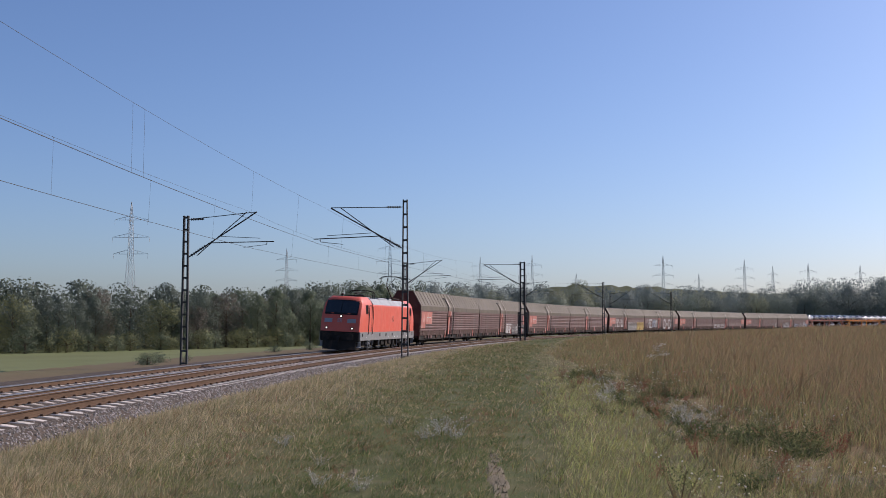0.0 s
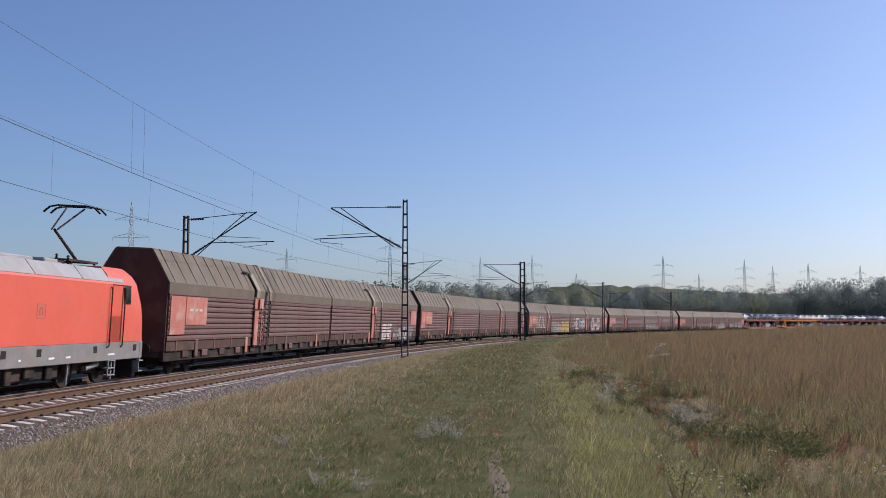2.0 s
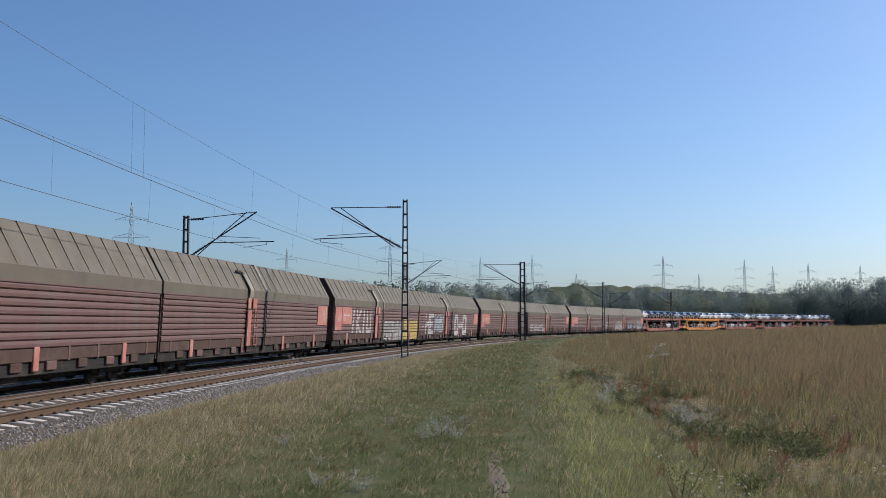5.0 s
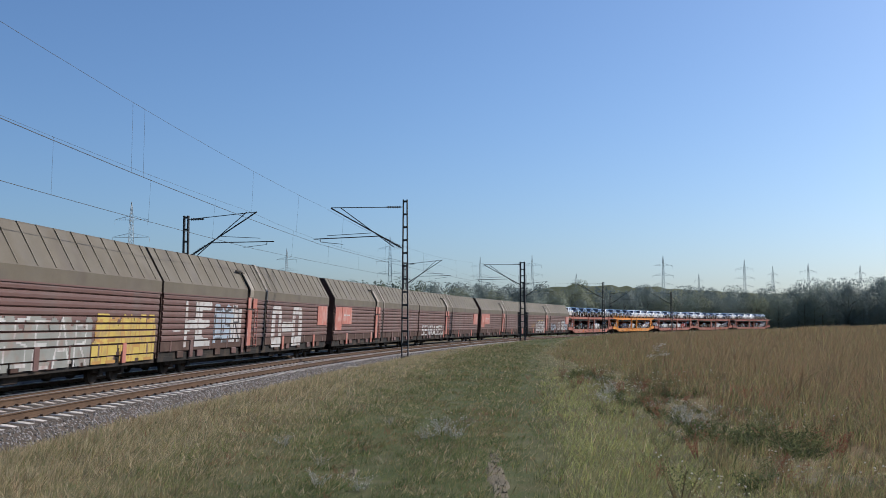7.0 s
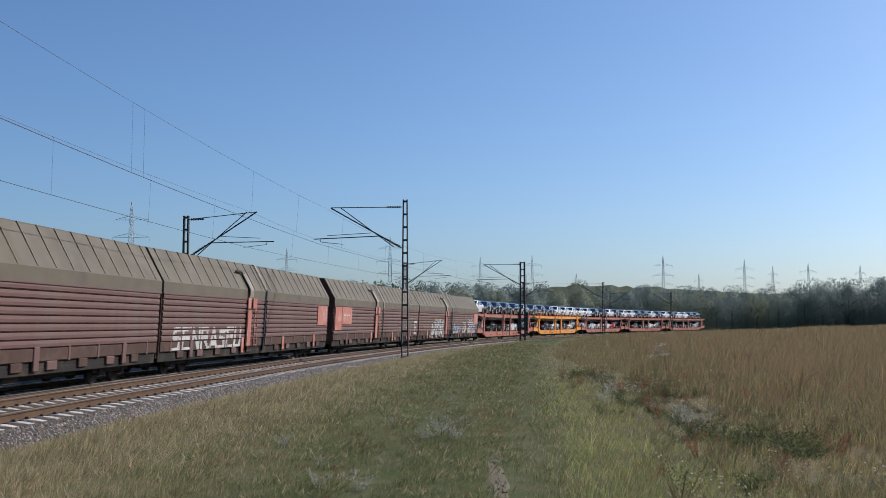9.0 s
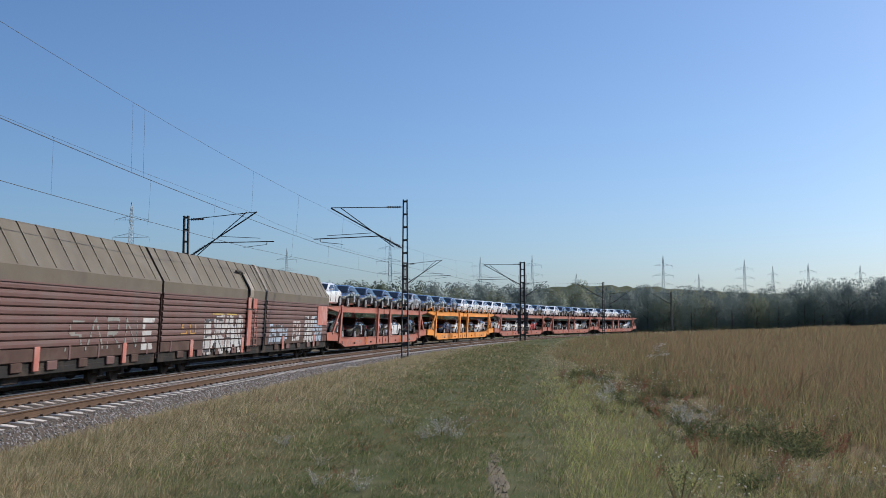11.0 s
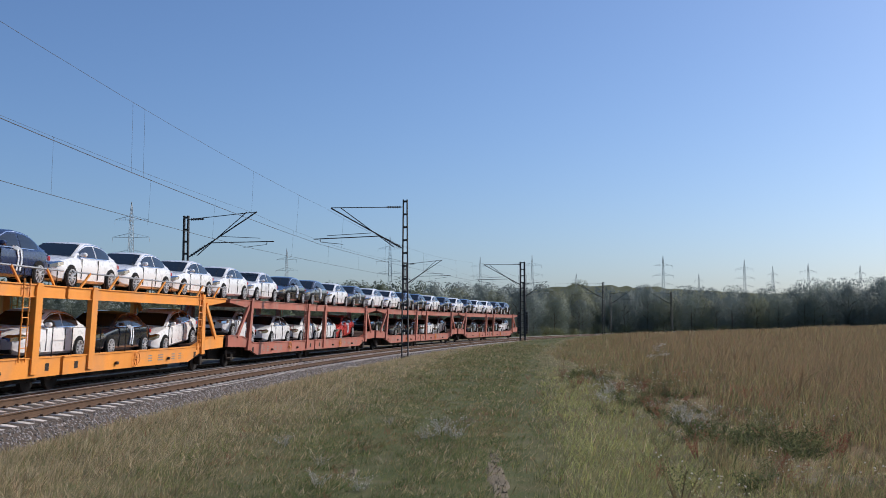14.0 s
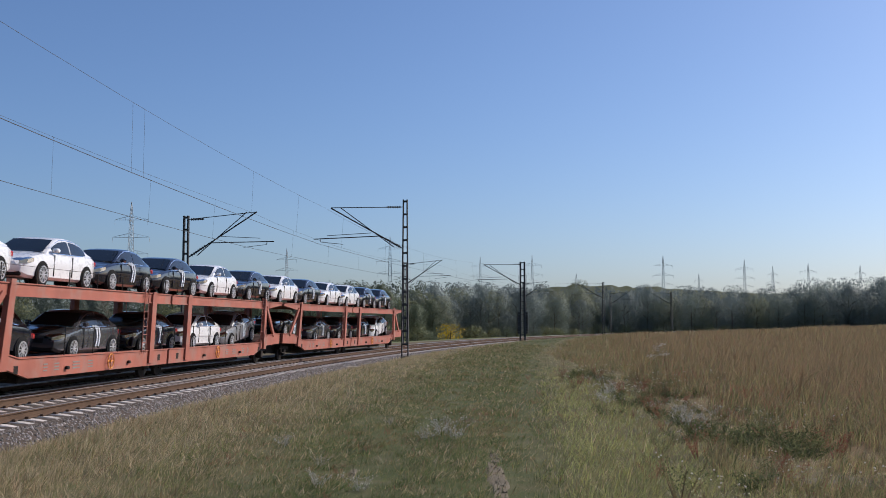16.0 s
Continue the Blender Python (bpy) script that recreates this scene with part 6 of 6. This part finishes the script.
# ---- saloon cars on the decks ----
def saloon(colour, word):
    t = new("saloon_car")
    t.scale = (1.045, 1.045, 1.045)
    paint = CARS[colour]
    st = [(2.33, 0.36, 0.6, 0.55), (2.28, 0.28, 0.66, 0.72), (2.1, 0.2, 0.74, 0.84), (1.75, 0.18, 0.82, 0.9), (1.2, 0.18, 0.92, 0.915), (0.8, 0.18, 0.98, 0.915), (0.0, 0.18, 0.97, 0.915),
          (-0.9, 0.18, 0.99, 0.915), (-1.4, 0.18, 1.02, 0.91), (-1.85, 0.22, 1.02, 0.88), (-2.2, 0.3, 0.97, 0.8), (-2.32, 0.4, 0.9, 0.7)]
    b = Mesh()
    rings = []
    for x, z0, z1, w in st:
        rings.append([(x, y, z) for y, z in ((-w * 0.86, z0), (w * 0.86, z0), (w * 0.97, z0 + 0.08), (w * 0.985, z0 + (z1 - z0) * 0.45), (w, z0 + (z1 - z0) * 0.62), (w * 0.965, z1 - 0.07), (w * 0.87, z1),
                                            (w * 0.4, z1 + 0.035), (-w * 0.4, z1 + 0.035), (-w * 0.87, z1), (-w * 0.965, z1 - 0.07), (-w, z0 + (z1 - z0) * 0.62), (-w * 0.985, z0 + (z1 - z0) * 0.45), (-w * 0.97, z0 + 0.08))])
    b.loft(rings)
    body = part("body", b, paint, t, smooth=32)
    gh = [(1.08, 0.95, 0.965, 0.80, 0.78), (0.7, 0.95, 1.17, 0.825, 0.72), (0.33, 0.95, 1.36, 0.84, 0.665), (0.1, 0.95, 1.425, 0.84, 0.645), (-0.35, 0.95, 1.465, 0.84, 0.64),
          (-0.9, 0.96, 1.44, 0.83, 0.635), (-1.25, 0.97, 1.37, 0.82, 0.64), (-1.65, 0.99, 1.21, 0.78, 0.66), (-2.05, 1.0, 1.03, 0.73, 0.7)]
    g = Mesh()
    g.loft([[(x, y, z) for y, z in ((-wb, z0), (wb, z0), ((wb + wt) / 2 + 0.015, (z0 + z1) / 2), (wt, z1 - 0.03), (wt * 0.86, z1), (wt * 0.4, z1 + 0.015), (-wt * 0.4, z1 + 0.015), (-wt * 0.86, z1), (-wt, z1 - 0.03), (-(wb + wt) / 2 - 0.015, (z0 + z1) / 2))]
            for x, z0, z1, wb, wt in gh])
    part("cabin", g, paint, t, smooth=45)
    for nm, sts, o in (("windscreen", gh[0:3], (0.009, 0.016)), ("rear_window", gh[6:9], (-0.009, 0.016))):
        g = Mesh()
        g.loft([[(x + o[0], y * wt * 0.9, z1 + o[1] + (0.012 if abs(y) < 0.6 else 0)) for y in (-1, -0.45, 0.45, 1)] for x, z0, z1, wb, wt in sts], closed=False)
        part(nm, g, GLASS, t, "dark tinted glass", smooth=45)
    for s in (-1, 1):
        def at(x, f):
            z0, z1, wb, wt = (float(np.interp(-x, [-q[0] for q in gh], [q[k] for q in gh])) for k in (1, 2, 3, 4))
            bow = 0.015 * (1 - abs(2 * f - 1))
            return (x, s * (wb + (wt - wb) * f + bow + 0.012), z0 + (z1 - 0.03 - z0) * f)
        for xs in ((0.72, 0.45, 0.2, -0.05, -0.38), (-0.46, -0.75, -1.05, -1.3, -1.52)):
            g = Mesh()
            g.loft([[at(x, f) for f in (0.07, 0.5, 0.86)] for x in xs], closed=False)
            part("side_window", g, GLASS, t, "dark tinted glass", smooth=45)
        g = Mesh()
        for f in (0.93, 0.02):
            xs = (0.78, 0.45, 0.1, -0.35, -0.8, -1.25, -1.58)
            g.loft([[at(x, f + e) for e in (0.0, 0.05)] for x in xs], closed=False)
        part("window_trim", g, CHROME, t, "bright chrome window trim")
        p = Mesh()
        p.box(0.62, 0.82, s * 0.86, s * 1.03, 0.98, 1.11, 0.04)
        part("wing_mirror", p, paint, t)
        p = Mesh()
        p.loft([[(x, s * y, z) for y, z in ((w0, z0), (w1, z0 + 0.02), (w1, z1), (w0, z1 + 0.02))] for x, w0, w1, z0, z1 in ((2.31, 0.42, 0.66, 0.55, 0.66), (2.17, 0.5, 0.84, 0.58, 0.72), (1.93, 0.74, 0.9, 0.64, 0.76))])
        part("headlight", p, CHROME, t, "clear headlight")
        p = Mesh()
        p.box(-2.31, -2.16, s * 0.45, s * 0.8, 0.72, 0.88, 0.03)
        part("tail_light", p, CARS["red"], t, "red tail light")
        p = Mesh()
        p.box(-0.445, -0.42, s * 0.9, s * 0.921, 0.3, 0.92)
        part("door_seam", p, TYRE, body)
        p = Mesh()
        p.box(0.72, 0.735, s * 0.895, s * 0.919, 0.3, 0.92)
        part("door_seam", p, TYRE, body)
        if colour != "white":
            for x in (-0.12, -0.3):
                p = Mesh()
                strip(p, [(x + 0.12, s * 0.83, 1.0), (x - 0.02, s * 0.915, 0.93), (x - 0.08, s * 0.93, 0.7), (x - 0.06, s * 0.928, 0.5), (x, s * 0.925, 0.36)], 0.02, 0.075)
                part("foil_strip", p, FOIL, t, "white protective film strip on the door")
        for x in (1.42, -1.42):
            w = Mesh()
            w.disc((x, 0.335), 0.37, s * 0.8, s * 0.918, 22)
            part("wheel_arch", w, TYRE, body)
            w = Mesh()
            w.disc((x, 0.325), 0.325, s * 0.71, s * 0.935, 24)
            wh = part("wheel", w, TYRE, t)
            w = Mesh()
            n = 10
            for i in range(n):
                a = i * 6.2832 / n
                w.bar((x, s * 0.945, 0.325), (x + 0.235 * math.cos(a), s * 0.942, 0.325 + 0.235 * math.sin(a)), 0.03, 0.034)
            pts = [(x + 0.235 * math.cos(i * 0.3927), s * 0.94, 0.325 + 0.235 * math.sin(i * 0.3927)) for i in range(17)]
            for p, q in zip(pts, pts[1:]):
                w.bar(p, q, 0.03, 0.03)
            part("rim", w, ALLOY, wh, "multi-spoke alloy rim")
    p = Mesh()
    p.box(2.24, 2.345, -0.42, 0.42, 0.45, 0.64, 0.04)
    part("grille", p, TYRE, t, "dark radiator grille")
    p = Mesh()
    p.box(2.2, 2.32, -0.7, 0.7, 0.24, 0.36, 0.03)
    part("air_intake", p, TYRE, t)
    tagged(t, word, "car", "transported cars")
    return t


def load_cars():
    words = {"white": "new white saloon car on the car carrier", "black": "new black saloon car with white film strips on its doors", "grey": "new dark grey saloon car with film strips",
             "silver": "new silver saloon car on the car carrier", "blue": "new dark blue saloon car with film strips", "red": "new bright red car on the lower deck"}
    made = {}

    def get(c):
        if c not in made:
            made[c] = saloon(c, words[c])
            return made[c]
        return copy_thing(made[c], pose(0, 0, 0))
    upper = "white black black black black silver grey grey blue white white white white white black grey white grey white white black black white black white black white white black black".split()
    # front axles along the train, even between the known ones
    known = {0: 312.9, 2: 322.8, 5: 338.1, 6: 343.7, 8: 353.8, 10: 364.0, 13: 378.9, 14: 384.4, 17: 399.4, 19: 410.3, 21: 420.3, 24: 436.2, 27: 450.9, 29: 460.3}
    pos = np.interp(range(30), list(known), list(known.values()))
    for c, u in zip(upper, pos):
        RIDERS.append((get(c), float(u) + 1.42, 2.84, pose(0, 0.0, 3.14)))
    lower = [("grey", "black", "black", "white", "black"), ("black", "blue", "white", "black", "white"), ("white", "white", "white", "white", "red"),
             ("black", "grey", "black", "white", "silver"), ("black", "grey", "black", "black", "white")]
    for p, row, more in zip(POSTS, lower, (0.6, 0.6, 0.1, 0.0, 0.0)):
        for c, (o, z, tilt) in zip(row, ((-0.9, 1.12, 7.5), (5.4, 0.9, 0), (11.0, 0.9, 0), (16.4, 0.9, 0), (21.5, 1.0, -5.5))):
            if row[4] == "red" and o > 16:
                # these two stand closer to the wagon's middle
                o, tilt = (o - 0.8, 0) if o < 20 else (o - 1.35, -4.0)
            RIDERS.append((get(c), p + o + more + 1.42, 2.84, pose(0, 0, z, 0, -tilt, 0)))


load_cars()


# ---- movement: the whole train runs along the curve at a steady speed ----
SPEED = 26.647


def motions():
    for thing, u, base, local in RIDERS:
        walk(thing, [(t, rail_pose(u - SPEED * t, base) @ local) for t in range(17)])


motions()
